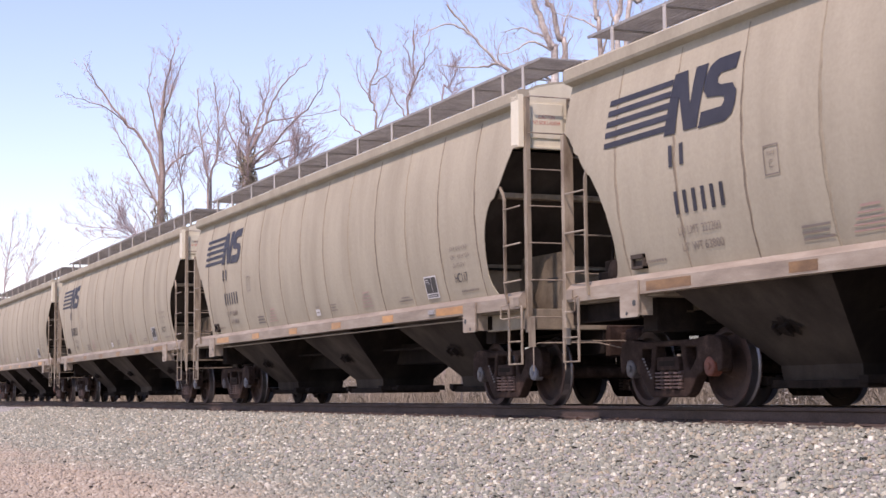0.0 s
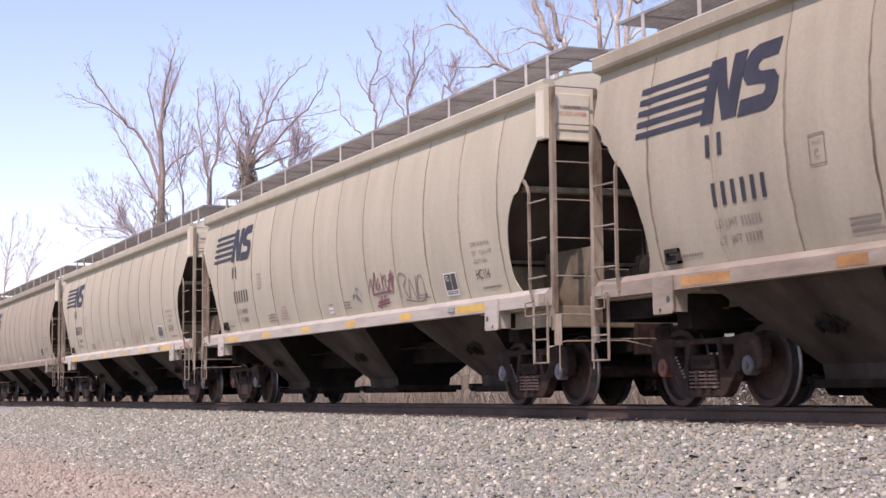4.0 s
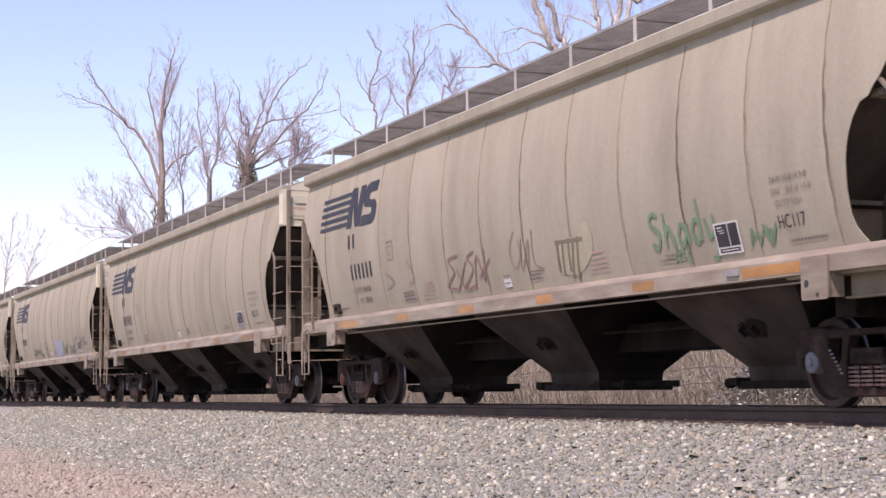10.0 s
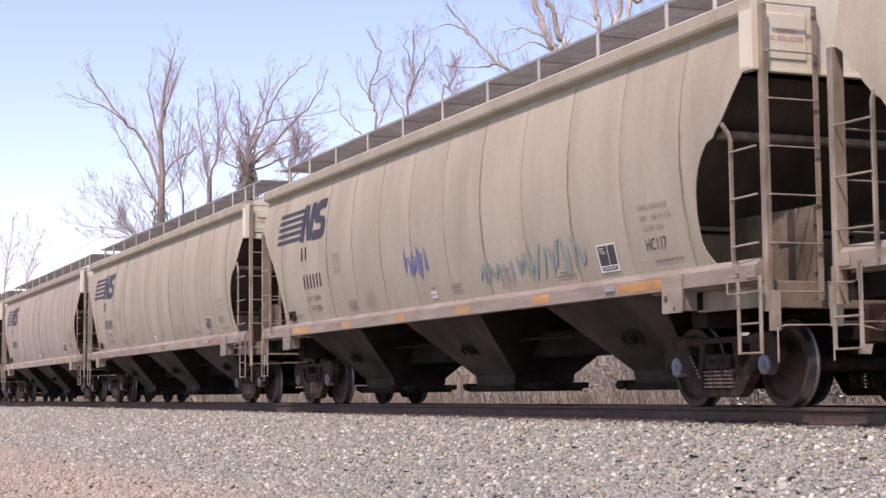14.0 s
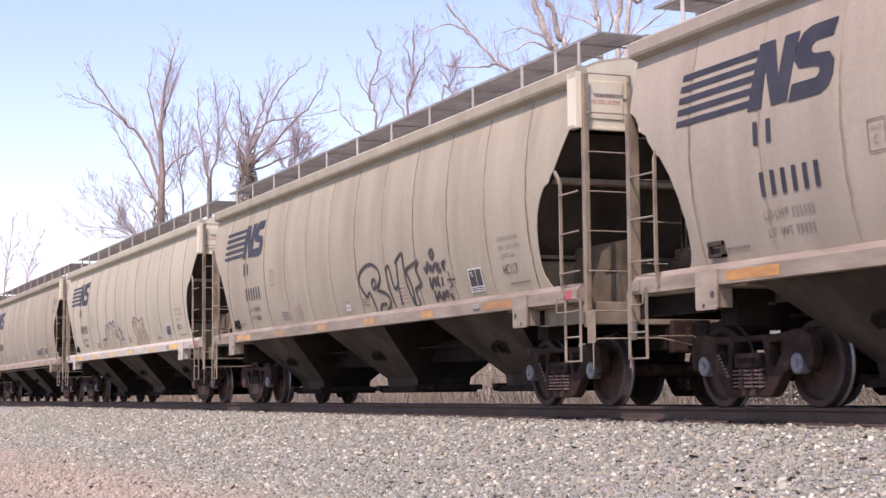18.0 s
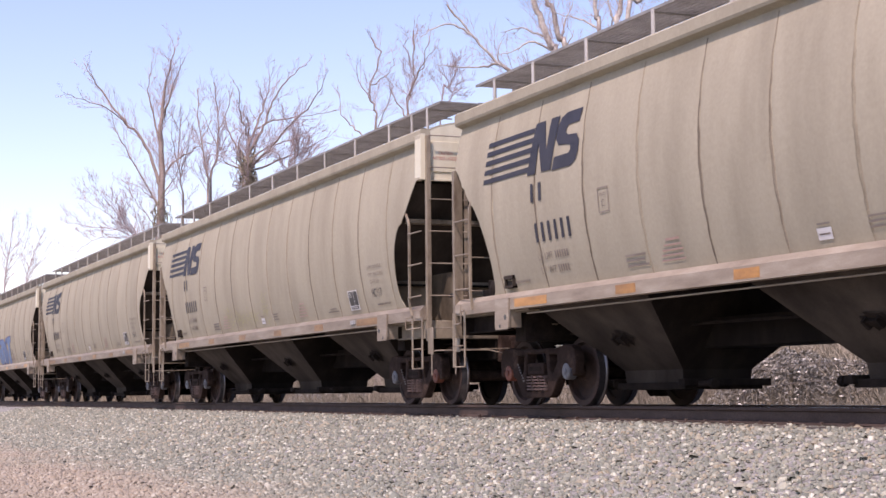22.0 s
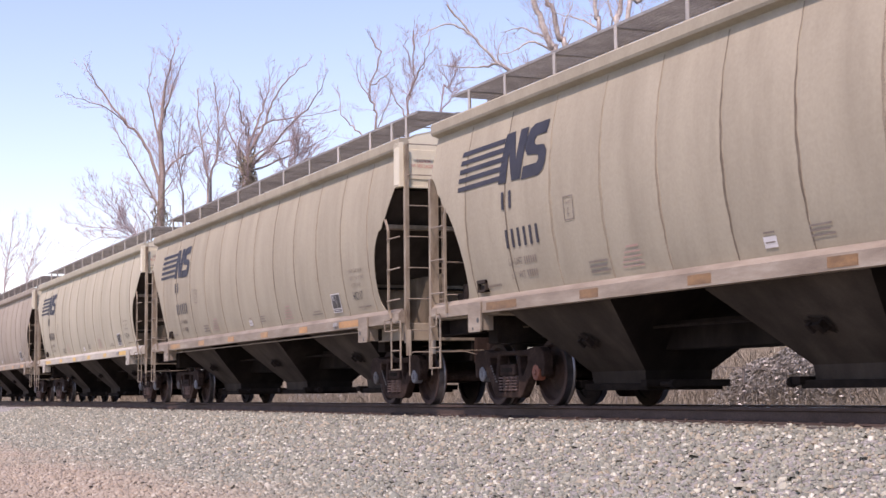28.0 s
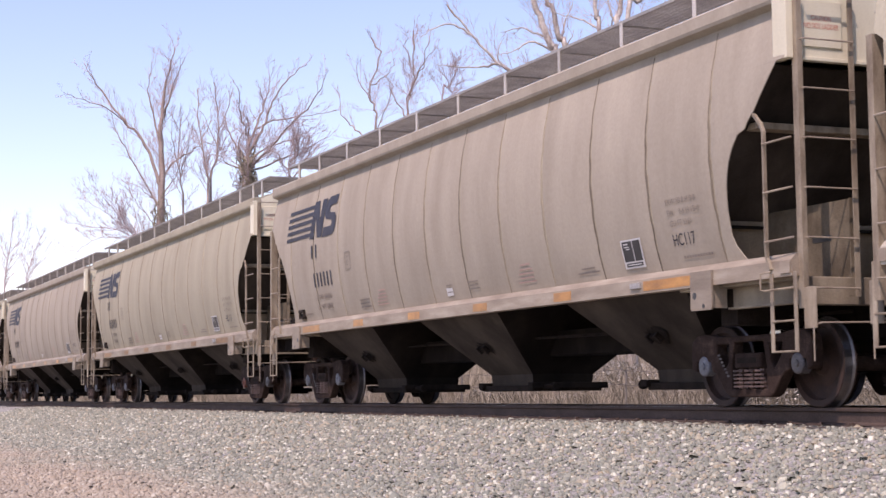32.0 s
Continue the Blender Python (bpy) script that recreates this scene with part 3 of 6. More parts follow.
def build_hoppers(car):
    for c in (-5.0, 0.0, 5.0):
        bm = bmesh.new()
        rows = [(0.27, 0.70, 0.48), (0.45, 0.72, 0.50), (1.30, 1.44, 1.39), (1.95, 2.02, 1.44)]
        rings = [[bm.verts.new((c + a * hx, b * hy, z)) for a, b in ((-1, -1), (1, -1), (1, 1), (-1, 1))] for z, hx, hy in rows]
        # slopes facing along the track are coloured as dark as their shade
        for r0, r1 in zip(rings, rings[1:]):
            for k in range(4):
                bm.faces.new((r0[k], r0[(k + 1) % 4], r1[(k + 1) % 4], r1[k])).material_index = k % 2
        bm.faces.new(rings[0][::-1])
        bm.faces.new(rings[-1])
        hop = part("hopper_bay", bm, UNDER, car, "tapered hopper bay with dusty sides and shade-dark slopes")
        hop.data.materials.append(SHADEDARK)
        lay = lambda dx, up, d: (c + dx, -0.94 - 0.741 * up - 0.671 * d, 0.85 + 0.671 * up - 0.741 * d)
        bm = bmesh.new()
        rng = random.Random(31 + int(c))
        rim = [rng.uniform(0.6, 1.1) for q in range(22)]
        hub = bm.verts.new(lay(0.05, 0.0, 0.006))
        ring = [bm.verts.new(lay(0.05 + 0.27 * rim[q] * math.cos(2 * math.pi * q / 22), 0.15 * rim[q] * math.sin(2 * math.pi * q / 22), 0.005)) for q in range(22)]
        for q in range(22):
            bm.faces.new((hub, ring[q], ring[(q + 1) % 22]))
        part("soot_patch", bm, GRIMESHADE, hop, "uneven soot patch round the vibrator bracket")
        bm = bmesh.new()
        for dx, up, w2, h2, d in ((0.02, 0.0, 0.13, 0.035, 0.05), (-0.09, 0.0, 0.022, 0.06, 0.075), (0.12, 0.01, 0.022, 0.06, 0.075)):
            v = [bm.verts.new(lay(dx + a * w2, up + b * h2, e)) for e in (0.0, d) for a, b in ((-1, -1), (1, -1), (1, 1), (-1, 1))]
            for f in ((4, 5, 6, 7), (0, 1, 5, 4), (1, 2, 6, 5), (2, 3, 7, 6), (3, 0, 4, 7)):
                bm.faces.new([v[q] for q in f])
        part("vibrator_bracket", bm, GRIMESHADE, hop, "dark vibrator bracket")
        part("gate_frame", boxes((c - 0.86, c + 0.86, -0.56, 0.56, 0.20, 0.29), (c - 0.95, c - 0.80, -0.62, 0.62, 0.24, 0.33), (c + 0.80, c + 0.95, -0.62, 0.62, 0.24, 0.33), bev=0.01), GRIMESHADE, hop)
        bm = bmesh.new()
        tube(bm, [(c - 1.25, -0.40, 0.27), (c + 1.25, -0.40, 0.27)], 0.035, 8)
        for e in (-1.25, 1.25):
            tube(bm, [(c + e - 0.04, -0.40, 0.27), (c + e + 0.04, -0.40, 0.27)], 0.06, 8)
        part("gate_rod", bm, GRIMESHADE, hop)
    # centre sill takes the same near-black tone for the underside shade
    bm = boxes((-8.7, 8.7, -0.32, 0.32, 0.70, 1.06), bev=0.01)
    part("centre_sill", bm, SHADEDARK, car, "dark centre sill beam")
    bm = bmesh.new()
    tube(bm, [(-8.4, -0.62, 0.98), (-3.0, -0.62, 0.98), (3.0, -0.66, 0.94), (8.4, -0.62, 0.98)], 0.02, 6)
    part("brake_pipe", bm, GRIMESHADE, car)
    bm = bmesh.new()
    tube(bm, [(-6.6, -1.47, 1.235), (0, -1.47, 1.24), (6.9, -1.47, 1.235)], 0.011, 6)
    part("conduit", bm, SILL, car)
    # ridge plates between the bays close the floor above, coloured as dark as shade
    part("ridge_plate", boxes((-7.2, 7.2, -1.46, 1.46, 1.93, 1.96)), SHADEDARK, car)


def build_running_boards(car):
    def grating(x0, x1, y0, y1, z):
        bm = boxes((x0, x1, y0, y0 + 0.02, z - 0.035, z), (x0, x1, y1 - 0.02, y1, z - 0.035, z))
        n = int((x1 - x0) / 0.042)
        for i in range(n + 1):
            x = x0 + (x1 - x0) * i / n
            verts = [bm.verts.new(v) for v in ((x - 0.0065, y0, z - 0.02), (x + 0.0065, y0, z - 0.02), (x + 0.0065, y1, z - 0.02), (x - 0.0065, y1, z - 0.02), (x - 0.0065, y0, z), (x + 0.0065, y0, z), (x + 0.0065, y1, z), (x - 0.0065, y1, z))]
            for q in ((0, 3, 2, 1), (0, 1, 5, 4), (2, 3, 7, 6), (1, 2, 6, 5), (3, 0, 4, 7)):
                bm.faces.new([verts[k] for k in q])
        for y in np.linspace(y0 + 0.07, y1 - 0.07, 7):
            box(bm, x0, x1, y - 0.005, y + 0.005, z - 0.018, z - 0.004)
        return bm

    posts = [-8.06, -6.8] + [-5.25 + 1.68 * i for i in range(8)] + [7.54, 8.2]
    post = mesh_from(boxes((-0.035, 0.035, -0.005, 0.005, 4.20, 4.70), (-0.035, -0.028, -0.005, 0.05, 4.20, 4.70), bev=0.002), "post", POST)
    brace = mesh_from(boxes((-0.018, 0.018, 0.0, 0.72, 4.655, 4.672), bev=0.002), "brace", GRATE)
    for s in (-1, 1):
        ob = part("running_board", grating(-8.7, 8.74, min(s * 1.24, s * 0.60), max(s * 1.24, s * 0.60), 4.715), GRATE, car, "open steel grating walkway on the roof")
        for x in posts if s < 0 else posts[1::4]:
            p = attach("post", post, ob, m=pose(x, s * 1.235, 0, 0, 0, 0 if s < 0 else 180))
            if s < 0:
                attach("post_brace", brace, ob, m=pose(x, -1.24, 0))
        # end step of the walkway
    for s in (-1, 1):
        a, b = sorted((s * 8.30, s * 8.80))
        tagged(part("cross_walk", grating(a, b, -0.60, 0.60, 4.715), GRATE, car), kind="stuff")


def build_ladders(car):
    rung_z = [1.18 + 0.495 * i for i in range(7)]
    for s in (-1, 1):
        # end ladder on the near corner
        lad = tagged(new("end_ladder"), "")
        lad.parent = car
        xe = s * 8.79
        for y in (-1.46, -0.84):
            wide, foot = (0.085, 0.98) if y < -1.2 else (0.05, 1.10)
            top = 4.15 if s > 0 else 3.60
            out = y - 0.032 if y < -1.2 else y + 0.024
            if s < 0 and y < -1.2:
                part("stile", boxes((-8.73, -8.715, -1.60, -1.47, 0.98, 3.42), (-8.80, -8.73, -1.60, -1.59, 0.98, 3.42), bev=0.002), LADDER, lad, "broad pale upright of the end ladder")
                continue
            bm = boxes((xe - 0.006, xe + 0.006, y - 0.032, y + 0.032, foot, top), (min(xe, xe - s * wide), max(xe, xe - s * wide), out, out + 0.008, foot, top), bev=0.002)
            part("stile", bm, LADDER, lad, "upright of the end ladder")
        for z in rung_z:
            bm = tube(bmesh.new(), [(xe - 0.02, -1.46, z), (xe + s * 0.05, -1.45, z), (xe + s * 0.05, -0.85, z), (xe - 0.02, -0.84, z)], 0.010, 6)
            part("rung", bm, SILL, lad)
        # side ladder beside it, standing in the cut-out
        sid = new("side_ladder")
        sid.parent = car
        x0, x1 = (8.38, 8.80) if s > 0 else (-8.10, -8.72)
        if s > 0:
            pts = [(8.17, -1.60, 2.99), (8.33, -1.625, 2.86), (8.38, -1.63, 2.78), (8.38, -1.63, 1.60), (8.36, -1.61, 1.50), (8.40, -1.60, 1.38)]
        else:
            pts = [(-8.08, -1.61, 2.90), (-8.10, -1.63, 2.80), (-8.10, -1.63, 1.60), (-8.12, -1.61, 1.50), (-8.12, -1.60, 1.36)]
        part("stile", tube(bmesh.new(), pts, 0.024, 4), LADDER, sid)
        for z in rung_z[1:4]:
            part("rung", tube(bmesh.new(), [(x0, -1.655, z - 0.02), (x1, -1.60, z)], 0.011, 6), SILL, sid)
        part("grab_iron", tube(bmesh.new(), [(s * 8.40, -1.60, 1.36), (s * 8.33, -1.68, 1.34), (s * 8.33, -1.68, 1.18), (s * 8.40, -1.68, 1.165), (x1, -1.62, 1.18)], 0.011, 6), LADDER, sid)
        # stirrup step under the sill
        stp = new("sill_step")
        stp.parent = car
        for x in (s * 8.40, s * 8.80):
            part("hanger", boxes((x - 0.028, x + 0.028, -1.60, -1.588, 0.55, 1.34), bev=0.002), LADDER, stp)
        for z in (0.56, 0.86):
            part("tread", tube(bmesh.new(), [(s * 8.40, -1.60, z), (s * 8.80, -1.60, z)], 0.011, 6), LADDER, stp)
        part("corner_plate", boxes((min(s * 8.80, s * 9.0), max(s * 8.80, s * 9.0), -1.50, -1.49, 0.78, 1.18), bev=0.002), LADDER, stp)
        part("bolt_plate", boxes((min(s * 8.55, s * 8.72), max(s * 8.55, s * 8.72), -1.600, -1.588, 1.33, 1.45), bev=0.003), SILL, stp)
        # uncoupling lever and hand grip
        part("uncoupling_lever", tube(bmesh.new(), [(s * 8.95, -1.50, 0.46), (s * 8.95, -1.50, 0.80), (s * 9.02, -1.46, 0.83), (s * 9.05, -0.6, 0.84), (s * 9.2, -0.2, 0.74)], 0.009, 6), SILL, car)


def build_brake_gear(car):
    """Brake reservoir, valve, pipes and hand wheel at the trailing end."""
    bm = lathe(bmesh.new(), [(0.05, -0.52), (0.16, -0.48), (0.20, -0.40), (0.20, 0.40), (0.16, 0.48), (0.05, 0.52)], 18)
    part("air_reservoir", bm, GRIMESHADE, car, "dark air reservoir tank", m=pose(-7.95, -0.85, 1.62))
    part("brake_valve", boxes((-8.42, -8.16, -1.30, -1.02, 1.32, 1.66), (-8.36, -8.22, -1.24, -1.08, 1.66, 1.80), bev=0.02), SHADEDARK, car, "dark brake control valve")
    part("brake_line", tube(bmesh.new(), [(-8.30, -1.15, 1.78), (-8.30, -1.15, 2.3), (-8.05, -1.1, 2.5), (-7.9, -0.9, 2.0), (-7.95, -0.85, 1.8)], 0.02, 6), SHADEDARK, car)
    ring = [(0.26 * math.cos(2 * math.pi * i / 20), 0.26 * math.sin(2 * math.pi * i / 20)) for i in range(21)]
    part("hand_wheel", tube(bmesh.new(), [(-8.80, -0.15 + a, 2.35 + b) for a, b in ring], 0.018, 6), LADDER, car, "round hand brake wheel")


def build_couplers(car):
    for s in (-1, 1):
        bm = boxes((min(s * 8.6, s * 9.05), max(s * 8.6, s * 9.05), -0.10, 0.10, 0.78, 0.98), bev=0.02)
        box(bm, min(s * 9.0, s * 9.38), max(s * 9.0, s * 9.38), -0.16, 0.14, 0.74, 1.02, bev=0.04)
        box(bm, min(s * 8.66, s * 8.80), max(s * 8.66, s * 8.80), -0.28, 0.28, 0.66, 1.08, bev=0.02)
        part("coupler", bm, STEEL, car, "rusty knuckle coupler")
        bm = tube(bmesh.new(), [(s * 8.9, 0.2, 0.80), (s * 9.0, 0.24, 0.60), (s * 9.2, 0.2, 0.50), (s * 9.40, 0.1, 0.55)], 0.03, 8)
        part("air_hose", bm, BLACK, car)


FADECHALK = material("pale_chalk", [(0.3, (0.090, 0.081, 0.077)), (0.7, (0.189, 0.180, 0.171))], scale=(20, 20, 20), rough=0.9)


def side_frame_mesh():
    """A three-piece truck side frame: arched top bar, open windows, spring pocket."""
    bm = bmesh.new()
    outer = [(-1.16, 0.60), (-1.13, 0.73), (-1.03, 0.80), (-0.86, 0.815), (-0.55, 0.775)]
    outer += [(-a, z) for a, z in reversed(outer)] + [(1.14, 0.42), (1.05, 0.39), (1.03, 0.50), (0.76, 0.50), (0.74, 0.40), (0.64, 0.36), (0.46, 0.15), (0.38, 0.11)]
    outer += [(-a, z) for a, z in reversed(outer[10:])]
    holes = [[(-0.27, 0.71), (0.27, 0.71), (0.33, 0.45), (0.33, 0.20), (-0.33, 0.20), (-0.33, 0.45)], [(-0.62, 0.69), (-0.38, 0.69), (-0.41, 0.47), (-0.48, 0.42), (-0.62, 0.58)], [(0.38, 0.69), (0.62, 0.69), (0.62, 0.58), (0.48, 0.42), (0.41, 0.47)]]
    for y in (0.0,):
        loops = []
        edges = []
        for loop in [outer] + holes:
            vs = [bm.verts.new((a, -0.07, b)) for a, b in loop]
            loops.append(vs)
            edges += [bm.edges.new((vs[i], vs[(i + 1) % len(vs)])) for i in range(len(vs))]
        bmesh.ops.triangle_fill(bm, use_beauty=True, use_dissolve=False, edges=edges)
    r = bmesh.ops.extrude_face_region(bm, geom=list(bm.faces))
    bmesh.ops.translate(bm, vec=(0, 0.14, 0), verts=[v for v in r["geom"] if isinstance(v, bmesh.types.BMVert)])
    bmesh.ops.recalc_face_normals(bm, faces=bm.faces)
    sharp = [e for e in bm.edges if len(e.link_faces) == 2 and e.calc_face_angle(0) > 0.6]
    bmesh.ops.bevel(bm, geom=sharp, offset=0.018, segments=2, affect="EDGES", profile=0.5)
    return mesh_from(bm, "side_frame", STEEL)


def build_trucks(car):
    frame_me = side_frame_mesh()
    bm = bmesh.new()
    for x, r in ((-0.2, 0.088), (0.0, 0.088), (0.2, 0.088)):
        for i in range(5):
            z = 0.215 + 0.042 * i
            tube(bm, [(x, -0.03, z), (x, -0.03, z + 0.022)], r, 10)
        tube(bm, [(x, 0, 0.20), (x, 0, 0.42)], r * 0.6, 8)
    spring = mesh_from(bm, "spring_nest", SPRING)
    cap_bm = lathe(bmesh.new(), [(0.015, -0.040), (0.04, -0.038), (0.045, -0.024), (0.092, -0.022), (0.108, -0.012), (0.112, 0.0), (0.112, 0.10), (0.05, 0.12)], 20)
    cap = mesh_from(cap_bm, "bearing_cap", CAPS[2])
    bolt = mesh_from(boxes((-0.03, 0.03, -0.085, -0.07, -0.03, 0.03), bev=0.006), "cap_plate", POST)
    adapter = mesh_from(boxes((-0.11, 0.11, -0.05, 0.05, 0.56, 0.62), bev=0.01), "bearing_adapter", STEEL)
    shoe = mesh_from(boxes((-0.03, 0.03, -0.06, 0.06, -0.16, 0.16), bev=0.012), "brake_shoe", GRIMESHADE)
    # a wheel: dished plate, rim and flange; the flange is on the inner side
    wheel_bm = lathe(bmesh.new(), [(0.02, -0.06), (0.10, -0.06), (0.115, -0.045), (0.13, -0.01), (0.24, 0.02), (0.36, 0.0), (0.375, -0.02), (0.385, -0.066), (0.445, -0.068), (0.456, -0.06), (0.458, 0.03), (0.468, 0.04), (0.484, 0.046), (0.485, 0.062), (0.47, 0.07), (0.38, 0.07), (0.37, 0.04), (0.24, 0.05), (0.12, 0.06), (0.11, 0.09), (0.02, 0.09)], 34)
    bmesh.ops.recalc_face_normals(wheel_bm, faces=wheel_bm.faces)
    wheel = mesh_from(wheel_bm, "wheel", WHEEL, smooth=False)
    wheel.materials.append(WORN)
    for p in wheel.polygons:
        c = p.center
        rad = math.hypot(c.x, c.z)
        if rad > 0.452 and -0.055 < c.y < 0.05:
            p.material_index = 1
    axle = mesh_from(tube(bmesh.new(), [(0, -1.0, 0), (0, -0.8, 0), (0, -0.3, 0), (0, 0.3, 0), (0, 0.8, 0), (0, 1.0, 0)], [0.07, 0.09, 0.08, 0.08, 0.09, 0.07], 12), "axle", STEEL, smooth=True)
    for s in (-1, 1):
        tr = new("truck")
        tr.parent = car
        tr.location.x = s * TRUCK
        tagged(tr, "brown cast-steel freight truck")
        for side in (-1, 1):
            attach("side_frame", frame_me, tr, m=pose(0, side * 1.0, 0))
            tagged(attach("spring_nest", spring, tr, m=pose(0, side * 1.0, 0)), kind="stuff")
            for a in (-1, 1):
                attach("bearing_adapter", adapter, tr, m=pose(a * 0.889, side * 1.0, 0))
        part("truck_bolster", boxes((-0.25, 0.25, -1.085, 1.085, 0.42, 0.585), (-0.22, 0.22, -0.6, 0.6, 0.50, 0.74), bev=0.02), STEEL, tr)
        part("bolster_slot", boxes((-0.19, 0.17, -1.089, -1.083, 0.475, 0.535), bev=0.001), GRIMESHADE, tr)
        rows = [(-0.60 + 0.03 * i, 0.56 - 0.038 * i) for i in range(7)]
        tagged(part("chalk_marks", boxes(*[(q, q + 0.045, -1.0735, -1.0695, z, z + 0.022) for q, z in rows]), FADECHALK, tr, "pale chalk marks"), kind="stuff")
        bm = boxes((-0.60, -0.52, -0.75, 0.75, 0.36, 0.46), (0.52, 0.60, -0.75, 0.75, 0.36, 0.46), bev=0.01)
        part("brake_beam", bm, GRIMESHADE, tr)
        for a in (-1, 1):
            attach("brake_shoe", shoe, tr, m=pose(a * 0.40, -0.7535, 0.44))
        for a in (-1, 1):
            ws = new("wheelset")
            ws.parent = car
            ws.matrix_basis = pose(s * TRUCK + a * 0.889, 0, 0.457)
            attach("wheel", wheel, ws, m=pose(0, -0.7535, 0))
            attach("wheel", wheel, ws, m=pose(0, 0.7535, 0, 0, 0, 180))
            attach("axle", axle, ws)
            for side in (-1, 1):
                c = attach("bearing_cap", cap, ws, m=pose(0, side * 1.06, 0, 0, 0, 0 if side < 0 else 180))
                c.data = cap
        part("side_bearing", boxes((-0.10, 0.10, -0.72, -0.52, 0.74, 0.84), bev=0.01), TREAD, tr)
    # body bolsters over the trucks, in grime darkened further for the shade there
    for s in (-1, 1):
        a, b = sorted((s * (TRUCK - 0.16), s * (TRUCK + 0.16)))
        part("body_bolster", boxes((a, b, -1.3, 1.3, 0.88, 1.27), bev=0.01), GRIMESHADE, car)


def build_markings(car):
    def stencil(me, parent, label=""):
        ob = attach("stencil", me, parent, label)
        return tagged(ob, kind="stuff")

    # five stripes and two slanted blocks of the railway's mark
    stripes = []
    for i in range(5):
        z = 3.07 + 0.128 * i
        x0, x1 = -7.62 + 0.018 * i, -6.20 + 0.026 * i
        stripes.append([(x0, z), (x1, z), (x1 + 0.012, z + 0.068), (x0 + 0.01, z + 0.068)])
    for i, q in enumerate(stripes):
        attach("mark_stripe", patch("mark_stripe", [q], INK), car, "dark blue stripe of the railway mark" if i == 0 else "")
    z0, z1 = 3.02, 3.70
    slant = lambda x, z: (x + (z - z0) * 0.20, z)
    first = [[slant(-6.22, z0), slant(-5.98, z0), slant(-6.00, 3.42), slant(-5.80, z0), slant(-5.53, z0), slant(-5.51, z1), slant(-5.76, z1), slant(-5.74, 3.30), slant(-5.93, z1), slant(-6.20, z1)]]
    attach("mark_block", patch("mark_block", first, INK), car, "dark blue slanted block of the railway mark")
    lower = [slant(x, z) for x, z in ((-5.50, 3.0), (-4.98, 3.0), (-4.86, 3.06), (-4.82, 3.16), (-4.83, 3.30), (-4.93, 3.39), (-5.16, 3.41), (-5.16, 3.29), (-5.06, 3.27), (-5.04, 3.21), (-5.08, 3.17), (-5.48, 3.17))]
    upper = [slant(x, z) for x, z in ((-5.16, 3.29), (-5.16, 3.41), (-5.23, 3.44), (-5.25, 3.50), (-5.20, 3.54), (-4.92, 3.54), (-4.90, 3.71), (-5.32, 3.71), (-5.45, 3.66), (-5.51, 3.55), (-5.50, 3.40), (-5.40, 3.31))]
    attach("mark_block", patch("mark_block", [lower, upper], INK), car)
    attach("plate_frame", patch("plate_frame", [rect(-4.31, -4.05, 2.62, 2.635), rect(-4.31, -4.05, 2.33, 2.345), rect(-4.31, -4.295, 2.345, 2.62), rect(-4.065, -4.05, 2.345, 2.62)], FADED), car)
    stencil(lettering("stencil", "PLATE", -4.25, 2.53, 0.04, FADED, width=0.14), car)
    stencil(lettering("stencil", "C", -4.225, 2.40, 0.09, FADED, width=0.07), car)
    stencil(lettering("stencil", "LD LMT", -6.10, 1.90, 0.095, FADED, width=0.42), car)
    stencil(lettering("stencil", "LT  WT", -6.08, 1.72, 0.095, FADED, width=0.42), car)
    stencil(bars("stencil", [(-7.06 + 0.06 * i, -7.02 + 0.06 * i, 1.655, 1.685) for i in range(1, 10)], FADED), car)
    stencil(bars("stencil", [(-3.87, -3.40, 1.76, 1.785), (-3.87, -3.44, 1.70, 1.725), (-3.87, -3.37, 1.64, 1.665)], FADED), car)
    stencil(bars("stencil", [(-2.91, -2.62, 1.87, 1.895), (-2.97, -2.60, 1.81, 1.828), (-3.02, -2.58, 1.755, 1.773), (-3.06, -2.60, 1.70, 1.718), (-3.08, -2.57, 1.645, 1.663)], RED), car, "faded red warning stencil")
    stencil(bars("stencil", [(0.66, 1.03, 1.765, 1.785), (0.66, 0.99, 1.715, 1.735), (0.66, 1.05, 1.665, 1.685)], FADED), car)
    stencil(bars("stencil", [(2.47, 2.77, 1.87, 1.895), (2.43, 2.81, 1.81, 1.828), (2.38, 2.84, 1.755, 1.773), (2.40, 2.82, 1.70, 1.718), (2.33, 2.86, 1.645, 1.663)], RED), car, "faded red warning stencil")
    stencil(bars("stencil", [(4.16, 4.50, 1.69, 1.71), (4.04, 4.60, 1.64, 1.66)], FADED), car)
    stencil(bars("stencil", [(-0.12, 0.08, 1.765, 1.785)], FADED), car)
    lab = attach("notice_plate", bars("notice_plate", [(5.245, 5.715, 1.62, 1.955)], WHITE, 0.0125), car, "white framed black consolidated notice label")
    attach("notice_field", bars("notice_field", [(5.272, 5.50, 1.70, 1.935), (5.516, 5.688, 1.70, 1.935), (5.29, 5.67, 1.64, 1.682)], BLACK, 0.0145), lab)
    attach("notice_lines", bars("notice_lines", [(5.31, 5.41, 1.895, 1.910), (5.31, 5.43, 1.865, 1.875), (5.35, 5.44, 1.84, 1.85), (5.32, 5.64, 1.655, 1.667)], WHITE, 0.0165), lab)
    tag = attach("tag_plate", bars("tag_plate", [(-0.14, 0.09, 1.62, 1.735)], WHITE), car, "small white shipping tag")
    attach("tag_line", bars("tag_line", [(-0.11, 0.06, 1.668, 1.682)], FADED, 0.012), tag)
    stencil(lettering("stencil", "EXW 10-8 H 9-8", 6.38, 2.25, 0.065, FADED, width=0.62), car)
